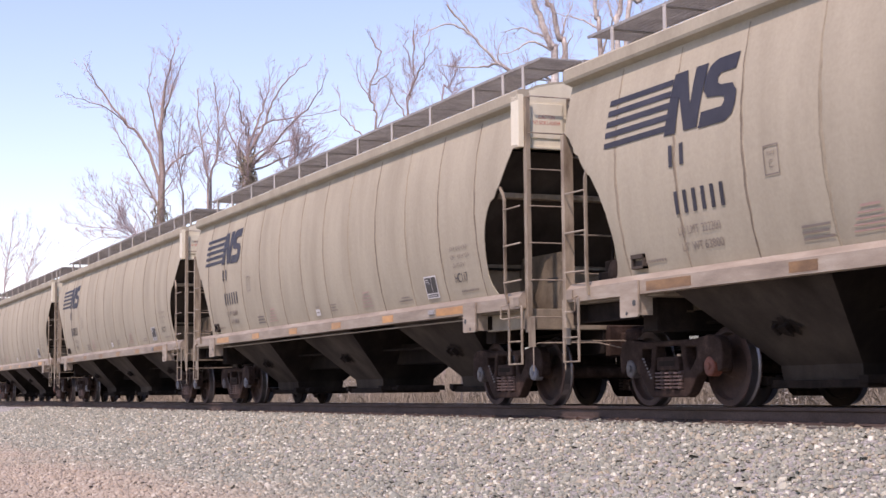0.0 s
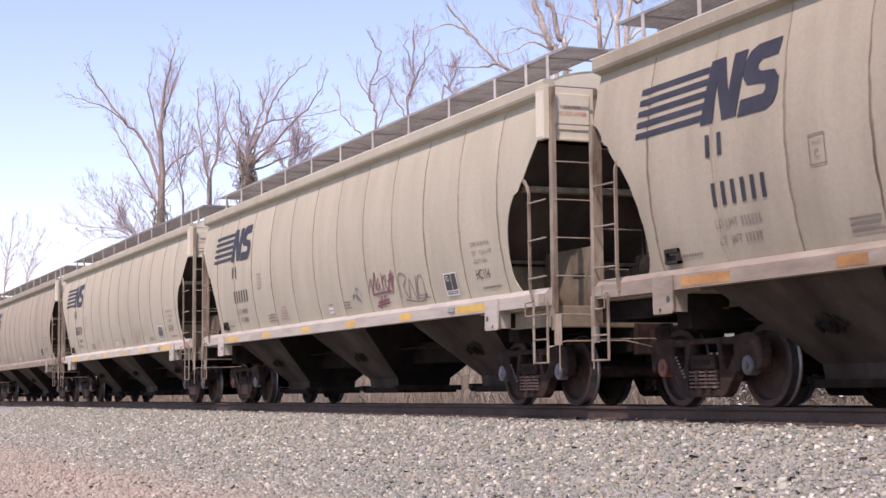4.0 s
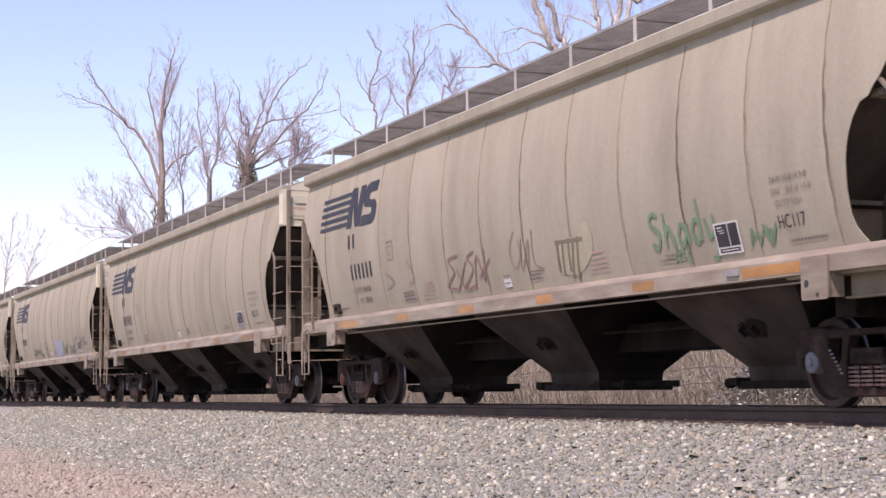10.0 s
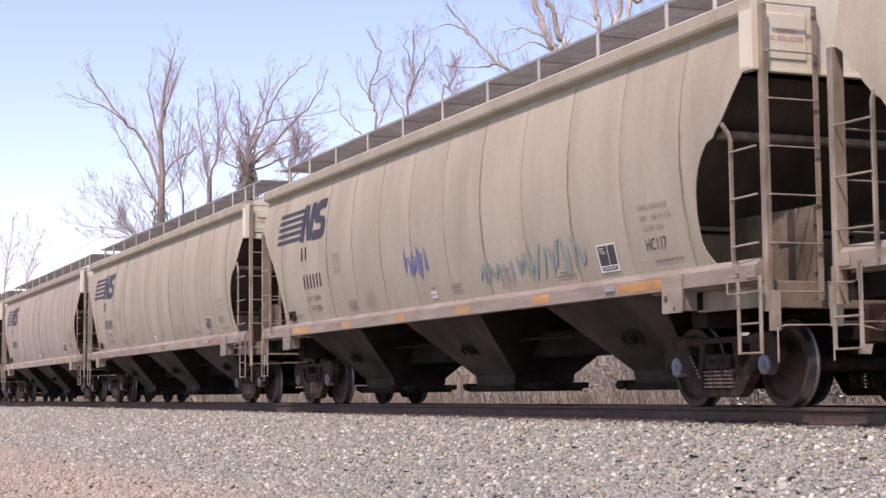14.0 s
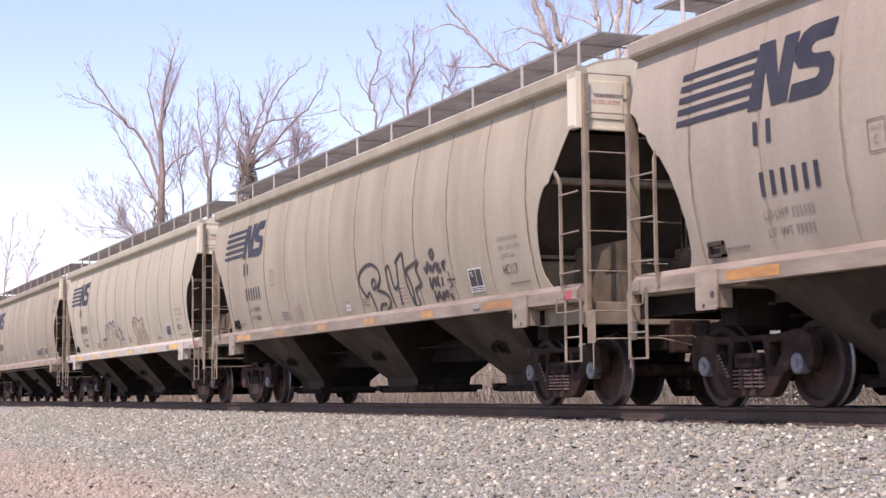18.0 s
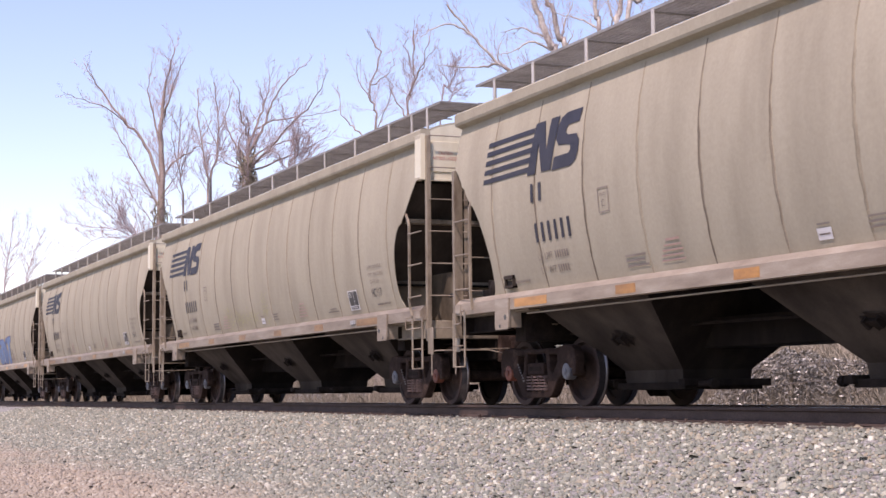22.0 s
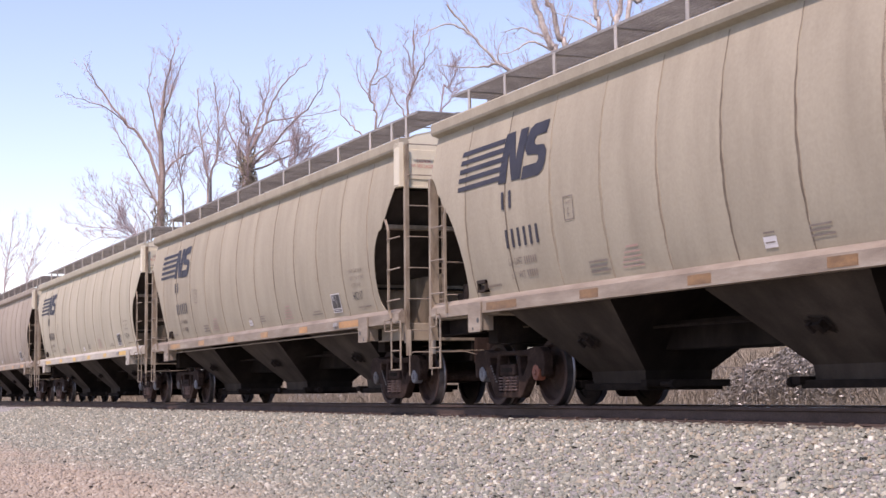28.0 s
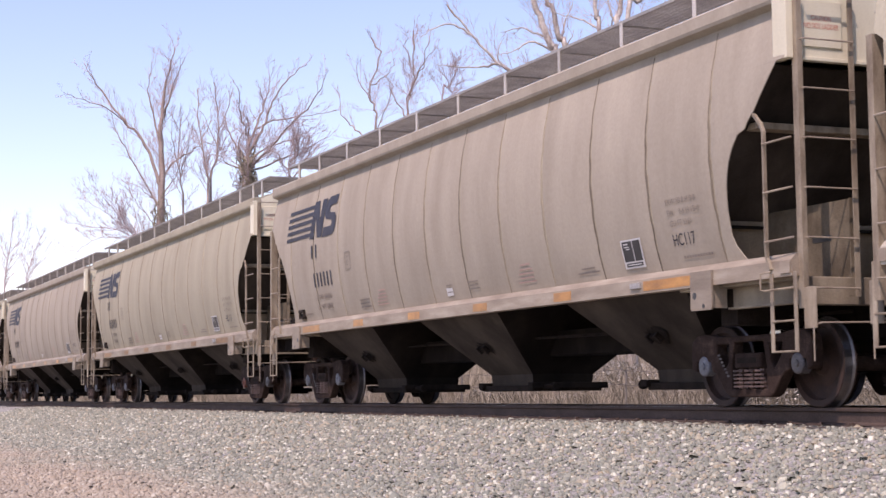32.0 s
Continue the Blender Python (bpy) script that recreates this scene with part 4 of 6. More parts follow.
    stencil(lettering("stencil", "EW    9-6 H 15-0", 6.39, 2.13, 0.065, FADED, width=0.66), car)
    stencil(lettering("stencil", "CU FT 5161", 6.42, 2.01, 0.065, FADED, width=0.44), car)
    stencil(bars("stencil", [(6.56 + 0.055 * i, 6.60 + 0.055 * i, 1.645, 1.672) for i in range(11)], FADED), car)
    attach("class_stencil", CLASS["HC117"], car, "dark class stencil")
    # card holder low on the side
    bm = boxes((-7.20, -6.93, -1.52, -1.43, 1.60, 1.63), (-7.20, -6.93, -1.53, -1.43, 1.72, 1.77), (-7.20, -7.17, -1.52, -1.43, 1.60, 1.77), (-6.96, -6.93, -1.52, -1.43, 1.60, 1.77), (-7.17, -6.96, -1.485, -1.44, 1.63, 1.70), bev=0.004)
    part("card_holder", bm, UNDER, car)
    bm = boxes((5.57, 5.80, -1.612, -1.58, 1.36, 1.43), bev=0.006)
    part("tag_reader_plate", bm, GRATE, car, "dull grey identification tag on the sill")
    refl = [(-6.75, -5.79), (-3.97, -3.50), (-1.45, -0.98), (1.05, 1.52), (3.58, 4.05), (5.85, 6.86)]
    for a, b in refl:
        part("reflector", boxes((a, b, -1.5895, -1.584, 1.325, 1.435)), ORANGE, car, "amber reflective strip on the sill")
    # warning words on the end panel
    me = lettering("caution", "CAUTION", 0, 0, 0.055, CAUTION, width=0.24, flat=True)
    me2 = lettering("caution", "NO SIDE LADDER", 0, 0, 0.055, CAUTION, width=0.42, flat=True)
    for m_, y, z in ((me, -1.27, 3.87), (me2, -1.36, 3.79)):
        attach("caution", m_, car, "small red warning words", m=pose(8.739, y, z, 0, 0, 90))


CLASS = {w: lettering("class_stencil", w, 6.42, 1.79, 0.14, INK, width=0.45) for w in ("HC117", "HC115", "HC114")}


def build_car():
    car = tagged(new("hopper_car"), "grey-beige covered hopper car with rounded sides on the rails", "hopper car", "cars of the freight train")
    build_body(car)
    build_ends(car)
    build_hoppers(car)
    build_running_boards(car)
    build_ladders(car)
    build_brake_gear(car)
    build_couplers(car)
    build_trucks(car)
    build_markings(car)
    return car


# way of the train along the track: place of the first car's centre by time
TRAIN = [(0.0, -36.758), (1.0, -22.46), (2.0, -8.09), (3.0, 6.202), (4.0, 20.431), (5.0, 34.473), (6.0, 48.375), (7.0, 62.202), (8.0, 75.924), (9.0, 89.49), (10.0, 103.08), (11.0, 116.626), (12.0, 130.159), (13.0, 143.573), (14.0, 156.891), (15.0, 170.151), (16.0, 183.345), (17.0, 196.446), (18.0, 209.433), (19.0, 222.325), (20.0, 235.174), (21.0, 247.989), (22.0, 260.704), (23.0, 273.292), (24.0, 285.788), (25.0, 298.21), (26.0, 310.561), (27.0, 322.836), (28.0, 335.037), (29.0, 347.178), (30.0, 359.269), (31.0, 371.286), (32.0, 383.211)]


def train_at(t):
    """Place of the first car's middle at t seconds, from an even curve through the rows."""
    i = min(max(int(t), 0), 31)
    p = [TRAIN[min(max(i + d, 0), 32)][1] for d in (-1, 0, 1, 2)]
    if i == 0:
        p[0] = 2 * p[1] - p[2]
    if i == 31:
        p[3] = 2 * p[2] - p[1]
    u = t - i
    return HALF + 0.5 * (2 * p[1] + (p[2] - p[0]) * u + (2 * p[0] - 5 * p[1] + 4 * p[2] - p[3]) * u * u + (3 * p[1] - p[0] - 3 * p[2] + p[3]) * u ** 3)


FIRST, LAST = -1, 25
CREAMY, DUSTY = (3, 4, 14, 21), (6, 12, 22, 24)
cars = {}
proto = build_car()
for k in range(FIRST, LAST + 1):
    cars[k] = proto if k == FIRST else copy_thing(proto, pose(0, 0, 0))


def spray_red():
    return material("red_reflector_film", [(0.3, (0.42, 0.05, 0.07)), (0.7, (0.55, 0.10, 0.12))], scale=(9, 9, 9), rough=0.4)


def finish_car(k, ob):
    rng = random.Random(100 + k)
    tint = PAINTS[1 if k in CREAMY else 2 if k in DUSTY else 0]
    for o in ob.children_recursive:
        if o.type == "MESH" and o.material_slots and o.material_slots[0].material == P and tint != P:
            o.material_slots[0].link = "OBJECT"
            o.material_slots[0].material = tint
        if k in CREAMY and o.name.startswith(("side_sill", "bolster_bracket")):
            o.material_slots[0].link = "OBJECT"
            o.material_slots[0].material = CLEANSILL
        if o.name.startswith("reflector") and k in DULL + CREAMY:
            o.material_slots[0].link = "OBJECT"
            o.material_slots[0].material = RUSSET if k in DULL else YELLOW
        if o.name.startswith("weld_seam"):
            o.material_slots[0].link = "OBJECT"
            o.material_slots[0].material = rng.choice((SEAMDIRT, SEAMDIRT, SEAMBROWN, SEAMBROWN, SEAMFAINT) if k not in CREAMY else (SEAMBROWN, SEAMFAINT))
        if o.name.startswith("bearing_cap"):
            o.material_slots[0].link = "OBJECT"
            o.material_slots[0].material = CAPS[rng.choice((0, 0, 0, 0, 1, 2))]
    for o in list(ob.children):
        if o.name.startswith("class_stencil") and k in CREAMY:
            o.data = CLASS["HC115" if k == 14 else "HC114"]
        if o.name.startswith("conduit") and k not in HAS_PIPE:
            bpy.data.objects.remove(o)
    for i in range(6):
        attach("road_number_bar", NUMBER, ob, "dark bar of the road number" if i == 0 else "", m=pose(0.183 * i, 0, 0))
    for i in range(2):
        attach("owner_bar", OWNER, ob, m=pose(0.23 * i, 0, 0))
    for z, words in zip((1.90, 1.72), WEIGHTS.get(k, ())):
        tagged(attach("stencil", lettering("stencil", words, -5.62, z, 0.095, FADED, width=0.37), ob), kind="stuff")
    if k not in WEIGHTS:
        tagged(attach("stencil", WEIGHT_BARS, ob), kind="stuff")
    for x in RED_TAGS.get(k, ()):
        attach("red_marker", RED_TAG, ob, "small red reflective square on the sill end", m=pose(x, 0, 0))


NUMBER = bars("road_number_bar", [(-6.08, -6.005, 2.13, 2.38)], INK)
WEIGHTS = {-1: ("222200", "63800"), 5: ("222100", "63900"), 9: ("222200", "63800"), 17: ("222500", "63500")}
WEIGHT_BARS = bars("stencil", [(-5.62 + 0.065 * i, -5.585 + 0.065 * i, 1.90, 1.99) for i in range(6)] + [(-5.60 + 0.065 * i, -5.565 + 0.065 * i, 1.72, 1.81) for i in range(5)], FADED)
RED_TAG = mesh_from(boxes((-0.075, 0.075, -1.606, -1.600, 1.335, 1.445), bev=0.002), "red_marker", spray_red())
RED_TAGS = {4: (-8.50, 8.50), 14: (8.50,), 13: (8.50,)}
DULL = (-1, 1, 5, 8, 9, 11, 16, 17, 19, 23)
HAS_PIPE = (0, 6, 7, 15, 16, 20)
OWNER = bars("owner_bar", [(-6.13, -6.05, 2.66, 2.90)], INK)
for k, ob in cars.items():
    finish_car(k, ob)


# ---- paint scrawls on single cars ----
def ribbon(name, lines, width, mat, lift=0.011):
    """Brush or spray lines, drawn in x and z, as flat ribbons on the rounded side."""
    verts, faces = [], []
    for line in lines:
        pts = [Vector((p[0], 0, p[1])) for p in line]
        start = len(verts)
        for i, p in enumerate(pts):
            d = pts[min(i + 1, len(pts) - 1)] - pts[max(i - 1, 0)]
            nrm = Vector((-d.z, 0, d.x)).normalized() * width / 2
            verts += [p - nrm, p + nrm]
        for i in range(len(pts) - 1):
            a = start + 2 * i
            faces.append((a, a + 2, a + 3, a + 1))
    return on_side(mesh_of(name, verts, faces, mat), lift)


def curve_line(points, n=6):
    """A smooth line through a few points."""
    pts = [Vector((p[0], p[1], 0)) for p in points]
    out = []
    for i in range(len(pts) - 1):
        p0, p1, p2, p3 = pts[max(i - 1, 0)], pts[i], pts[i + 1], pts[min(i + 2, len(pts) - 1)]
        for k in range(n):
            u = k / n
            q = 0.5 * (2 * p1 + (p2 - p0) * u + (2 * p0 - 5 * p1 + 4 * p2 - p3) * u * u + (3 * p1 - p0 - 3 * p2 + p3) * u ** 3)
            out.append((q.x, q.y))
    out.append((pts[-1].x, pts[-1].y))
    return out


# hand lettering: strokes of each letter in a unit box
STROKES = {
    "S": [[(0.85, 0.9), (0.4, 1.0), (0.1, 0.75), (0.75, 0.4), (0.5, 0.02), (0.05, 0.15)]], "s": [[(0.8, 0.55), (0.3, 0.6), (0.25, 0.4), (0.75, 0.2), (0.5, 0.0), (0.1, 0.08)]],
    "u": [[(0.1, 0.6), (0.15, 0.1), (0.5, 0.0), (0.8, 0.2), (0.85, 0.62)], [(0.85, 0.62), (0.95, 0.0)]], "b": [[(0.15, 1.05), (0.12, 0.0)], [(0.12, 0.35), (0.55, 0.6), (0.85, 0.3), (0.5, 0.0), (0.12, 0.08)]],
    "t": [[(0.45, 1.0), (0.4, 0.1), (0.75, 0.0)], [(0.05, 0.62), (0.9, 0.66)]], "a": [[(0.8, 0.5), (0.4, 0.6), (0.1, 0.25), (0.4, 0.0), (0.78, 0.3), (0.8, 0.55), (0.95, 0.0)]],
    "n": [[(0.1, 0.6), (0.12, 0.0)], [(0.12, 0.35), (0.5, 0.6), (0.8, 0.4), (0.88, 0.0)]], "c": [[(0.85, 0.5), (0.45, 0.6), (0.12, 0.3), (0.4, 0.0), (0.85, 0.1)]],
    "e": [[(0.15, 0.3), (0.8, 0.35), (0.6, 0.62), (0.2, 0.5), (0.15, 0.15), (0.5, 0.0), (0.9, 0.12)]], "F": [[(0.15, 0.0), (0.2, 1.0), (0.95, 1.05)], [(0.18, 0.5), (0.75, 0.55)]],
    "r": [[(0.15, 0.6), (0.2, 0.0)], [(0.2, 0.35), (0.45, 0.6), (0.85, 0.55)]], "Y": [[(0.05, 1.0), (0.45, 0.5), (0.4, -0.1)], [(0.95, 1.05), (0.45, 0.5)]],
    "o": [[(0.5, 0.6), (0.12, 0.35), (0.4, 0.0), (0.85, 0.25), (0.5, 0.6)]], "L": [[(0.15, 1.1), (0.1, 0.05), (0.95, 0.1)]], "l": [[(0.5, 1.15), (0.45, 0.0)]], "i": [[(0.45, 0.6), (0.5, 0.0)], [(0.5, 0.85), (0.55, 0.9)]],
    "P": [[(0.2, -0.1), (0.25, 1.0), (0.8, 1.0), (0.95, 0.7), (0.3, 0.45)]], "h": [[(0.12, 1.0), (0.15, 0.0)], [(0.15, 0.35), (0.5, 0.55), (0.85, 0.0)]], "d": [[(0.85, 1.1), (0.88, 0.0)], [(0.85, 0.45), (0.45, 0.6), (0.1, 0.25), (0.5, 0.0), (0.85, 0.2)]],
    "y": [[(0.1, 0.6), (0.35, 0.1), (0.8, 0.2)], [(0.9, 0.65), (0.7, -0.35), (0.2, -0.4)]], "A": [[(0.0, 0.0), (0.5, 1.0), (0.9, 0.0)], [(0.2, 0.4), (0.8, 0.4)]], "T": [[(0.5, 1.0), (0.45, 0.0)], [(0.0, 1.0), (1.0, 1.0)]],
}


def handwriting(words, x, z, width, height, seed, rise=0.0):
    """Strokes of uneven hand-drawn letters from x, standing on z."""
    rng = random.Random(seed)
    step = width / sum(0.5 if c in "il" else 1.0 for c in words)
    lines = []
    for c in words:
        w = step * (0.5 if c in "il" else 1.0)
        dz, k = rng.uniform(-0.03, 0.03) * height, rng.uniform(0.92, 1.1)
        for stroke in STROKES[c]:
            lines.append(curve_line([(x + w * (0.08 + 0.84 * a) + rng.gauss(0, 0.01), z + dz + height * k * b + rng.gauss(0, 0.008)) for a, b in stroke], 5))
        x += w
        z += rise * w
    return lines


def smear(seed, x, z, w, h, count):
    """Loose overlapping loops of a faded tag nobody can read."""
    rng = random.Random(seed)
    lines = []
    for k in range(count):
        a = x + w * (k + 0.3 * rng.random()) / count
        q = w / count
        lines.append(curve_line([(a + q * rng.uniform(-0.2, 1.1), z + h * v) for v in (rng.uniform(0.6, 1.0), rng.uniform(0, 0.35), rng.uniform(0.5, 1.0), rng.uniform(0, 0.5))]))
    return lines


def spray(name, rgb):
    return material(name, [(0.3, tuple(c * 0.8 for c in rgb)), (0.7, rgb)], scale=(6, 6, 6), rough=0.7, bump=0.02, fine=0.15)


MAROON, PURPLE, TEAL = spray("maroon_spray_paint", (0.27, 0.105, 0.12)), spray("violet_spray_paint", (0.13, 0.09, 0.15)), spray("faded_teal_spray_paint", (0.23, 0.29, 0.26))
GREEN, CYAN, NAVY = spray("green_spray_paint", (0.165, 0.275, 0.155)), spray("blue_spray_paint", (0.15, 0.23, 0.36)), spray("navy_spray_paint", (0.12, 0.13, 0.24))
JET, LEMON, TAN = spray("black_spray_paint", (0.06, 0.052, 0.05)), spray("pale_yellow_spray_paint", (0.50, 0.455, 0.30)), spray("brown_rose_spray_paint", (0.33, 0.185, 0.165))
SMOKE, OLIVE, BLUE = spray("soft_black_spray_paint", (0.12, 0.105, 0.10)), spray("olive_brown_spray_paint", (0.235, 0.19, 0.125)), spray("royal_blue_spray_paint", (0.17, 0.18, 0.34))
HAZE = spray("yellow_green_overspray", (0.44, 0.41, 0.19))
FADEDROSE = spray("faded_rose_spray_paint", (0.36, 0.26, 0.24))
PATCHBLUE = spray("faded_blue_cover_paint", (0.30, 0.325, 0.385))


def haze(seed, spots, count, mat):
    """Fine spray drops, thick in the middle of each spot and thin round it."""
    rng = random.Random(seed)
    verts, faces = [], []
    for x, z, w, h in spots:
        for i in range(count):
            a, b, r = rng.gauss(x, w), rng.gauss(z, h), rng.uniform(0.006, 0.016)
            if 1.56 < b < 2.6:
                n = len(verts)
                verts += [Vector((a + r * math.cos(q + i), 0, b + r * math.sin(q + i))) for q in (0, 1.3, 2.5, 3.8, 5.0)]
                faces.append((n, n + 1, n + 2, n + 3, n + 4))
    return on_side(mesh_of("spray_haze", verts, faces, mat), 0.008)


def scrawl(k, name, me, label):
    tagged(attach(name, me, cars[k]), label, kind="stuff")


def paint_scrawls():
    bent = lambda lines: [curve_line(g, 4) for g in lines]
    # maroon letters, a small dark tag and thin grey open letters
    scrawl(3, "scribble", ribbon("scribble", bent([[(2.06, 1.93), (2.22, 2.08), (2.21, 1.82), (2.41, 2.19), (2.38, 1.9)], [(2.57, 2.08), (2.41, 1.93), (2.52, 1.9), (2.59, 2.0)], [(2.72, 2.15), (2.72, 1.92)], [(2.72, 1.86), (2.75, 2.06), (2.9, 2.08), (2.84, 1.96), (2.94, 1.85)], [(3.08, 2.11), (2.93, 1.81), (3.17, 2.17), (3.1, 1.89)], [(2.96, 2.0), (3.26, 2.05)], [(3.24, 2.12), (3.1, 1.78)]]), 0.03, MAROON), "maroon hand-painted scribble")
    scrawl(3, "scribble", ribbon("scribble", bent([[(2.21, 1.82), (3.06, 1.84)], [(2.34, 1.68), (2.88, 1.71)], [(2.28, 1.63), (2.88, 1.66)], [(2.58, 1.78), (2.43, 1.59)], [(2.73, 1.79), (2.61, 1.61)]]), 0.035, MAROON), "")
    scrawl(3, "scribble", ribbon("scribble", bent([[(3.42, 1.68), (3.44, 2.03), (3.62, 2.08), (3.75, 1.99), (3.6, 1.86), (3.76, 1.67)], [(3.8, 1.68), (3.88, 1.98), (4.05, 1.67), (4.15, 2.01)], [(4.12, 1.66), (4.22, 1.96), (4.41, 1.96), (4.35, 1.62), (3.58, 1.66)]]), 0.022, FADED), "thin grey open letters")
    scrawl(3, "scribble", ribbon("scribble", bent([[(1.18, 1.79), (1.31, 1.91)], [(1.22, 1.85), (1.33, 1.87)], [(1.38, 1.91), (1.44, 1.83)], [(1.43, 1.76), (1.4, 1.86), (1.58, 1.74)], [(1.44, 2.0), (1.42, 1.94), (1.51, 1.98), (1.49, 1.93)], [(1.61, 1.9), (1.66, 1.84)]]), 0.02, NAVY), "small dark painted tag")
    # thin yellow-green overspray
    attach("spray_haze", haze(161, [(-2.45, 1.85, 0.22, 0.16), (-1.62, 1.78, 0.24, 0.12), (-0.75, 1.74, 0.34, 0.1), (0.25, 1.95, 0.12, 0.2)], 150, HAZE), cars[16], "thin yellow-green spray haze")
    # thin grey sketch on a cream car
    scrawl(4, "scribble", ribbon("scribble", smear(41, 2.95, 1.72, 0.9, 0.3, 6), 0.008, FADED), "thin grey sketch lines")
    # maroon, olive, yellow and green
    scrawl(7, "scribble", ribbon("scribble", bent([[(-1.53, 2.18), (-1.9, 2.13), (-1.74, 1.94), (-2.08, 1.76), (-1.73, 1.7)], [(-1.64, 1.99), (-1.47, 1.69)], [(-1.27, 2.08), (-1.71, 1.67)], [(-0.96, 2.19), (-1.21, 2.12), (-1.06, 1.94), (-1.47, 1.69), (-1.08, 1.71)], [(-1.09, 1.65), (-0.88, 2.13), (-0.73, 1.75), (-0.61, 2.23)], [(-0.66, 2.02), (-0.62, 1.66)], [(-0.46, 2.04), (-0.89, 1.82)]]), 0.032, TAN), "faded maroon hand-painted letters")
    scrawl(7, "scribble", ribbon("scribble", bent([[(0.41, 2.34), (0.22, 2.11), (0.3, 1.85), (0.52, 2.0), (0.51, 2.22)], [(0.61, 2.24), (0.51, 1.79), (0.82, 2.19), (0.7, 1.78)], [(0.95, 2.32), (0.9, 1.89), (1.14, 1.78), (0.87, 1.77)]]), 0.018, TAN), "")
    scrawl(7, "scribble", ribbon("scribble", bent([[(-4.49, 2.15), (-4.15, 1.96), (-4.53, 1.89)], [(-3.52, 2.26), (-3.31, 2.0), (-3.58, 1.88)]]), 0.02, FADEDROSE), "")
    scrawl(7, "paint_patch", patch("paint_patch", [curve_line([(1.62, 1.68), (1.66, 2.05), (1.95, 2.12), (2.2, 2.1), (2.38, 2.28), (2.52, 2.2), (2.55, 1.95), (2.3, 1.74), (2.0, 1.64)], 3)], LEMON, lift=0.0075), "pale yellow paint patch")
    scrawl(7, "scribble", ribbon("scribble", bent([[(1.63, 2.11), (1.56, 1.71)], [(1.78, 2.1), (1.68, 1.68)], [(1.94, 2.11), (1.86, 1.69)], [(2.06, 2.07), (1.89, 1.61)], [(2.19, 2.11), (2.04, 1.6)], [(1.57, 2.08), (2.32, 2.07)]]), 0.05, OLIVE), "smeared olive-brown strokes")
    scrawl(7, "painted_word", ribbon("painted_word", handwriting("Shady", 3.92, 1.79, 1.40, 0.40, 73), 0.05, GREEN), "green hand-painted word")
    scrawl(7, "painted_word", ribbon("painted_word", handwriting("ATL", 4.36, 1.60, 0.36, 0.13, 74), 0.03, GREEN), "")
    scrawl(7, "scribble", ribbon("scribble", smear(75, 5.80, 1.66, 0.62, 0.2, 4), 0.035, GREEN), "")
    # long black handwriting and a blue cover-up square
    scrawl(9, "painted_word", ribbon("painted_word", handwriting("Substance", -3.58, 1.72, 1.48, 0.25, 91, 0.02), 0.028, JET, 0.0105), "black hand-painted words")
    scrawl(9, "painted_word", ribbon("painted_word", handwriting("Free", -2.12, 1.62, 0.52, 0.20, 92), 0.026, JET, 0.0105), "")
    scrawl(9, "scribble", ribbon("scribble", [[(-0.80, 1.54), (-1.04, 2.06), (-0.74, 2.10), (-0.78, 1.98), (-0.90, 1.95), (-0.86, 1.86), (-0.66, 1.88), (-0.70, 1.78), (-0.82, 1.74), (-0.74, 1.56), (-0.80, 1.54)]], 0.035, JET), "black angular painted outline")
    scrawl(9, "paint_patch", patch("paint_patch", [[(1.14, 1.57), (1.16, 1.85), (1.20, 2.08), (1.24, 2.11), (1.7, 2.11), (1.95, 2.09), (2.2, 2.10), (2.43, 2.06), (2.44, 1.9), (2.38, 1.75), (2.36, 1.6), (2.1, 1.575), (1.8, 1.56), (1.4, 1.575)]], PATCHBLUE), "faded blue cover-up square")
    scrawl(9, "painted_word", ribbon("painted_word", handwriting("Your", 2.62, 1.64, 0.78, 0.38, 93), 0.03, JET, 0.0105), "black hand-painted words")
    scrawl(9, "painted_word", ribbon("painted_word", handwriting("Local", 3.66, 1.63, 1.02, 0.36, 94), 0.03, JET, 0.0105), "")
    scrawl(9, "painted_word", ribbon("painted_word", handwriting("Police", 4.96, 1.66, 1.62, 0.40, 95, 0.13), 0.032, JET, 0.0105), "")
    # blue swirl and teal haze
    scrawl(10, "scribble", ribbon("scribble", smear(101, -1.0, 1.95, 0.95, 0.5, 6), 0.045, BLUE), "faded blue painted scribble")
    scrawl(10, "scribble", ribbon("scribble", smear(102, 1.8, 1.70, 1.5, 0.32, 7), 0.05, TEAL), "faded teal scribble")
    scrawl(10, "scribble", ribbon("scribble", smear(103, 3.3, 1.66, 1.6, 0.48, 8), 0.05, TEAL), "")
    # thick black open letters and a dense tag
    shapes = [
        [[(0.76, 2.0), (0.78, 2.17), (1.08, 2.3), (1.42, 2.32), (1.69, 2.22), (1.73, 2.06), (1.53, 1.9)], [(1.34, 1.95), (1.33, 2.03), (1.46, 2.07), (1.52, 1.99), (1.4, 1.92), (1.34, 1.95)], [(0.76, 2.0), (0.99, 1.81), (1.17, 1.86), (1.32, 1.53)], [(1.52, 1.89), (1.92, 1.8), (2.0, 1.66), (1.77, 1.53), (1.48, 1.53), (1.58, 1.64), (1.83, 1.64)]],
        [[(2.05, 2.2), (2.21, 2.22), (2.3, 1.88), (2.5, 1.91)], [(2.05, 2.2), (2.07, 1.93), (2.18, 1.57)], [(2.5, 1.91), (2.55, 2.22), (2.51, 2.27), (2.81, 2.39), (2.84, 2.27), (2.86, 1.94), (3.0, 1.56)], [(2.48, 1.59), (2.5, 1.91)]],
        [[(2.89, 2.12), (3.45, 2.22), (3.31, 2.1), (3.45, 1.87), (3.17, 1.79), (3.23, 1.56), (3.03, 1.56), (3.05, 1.83), (2.89, 2.12)]],
    ]
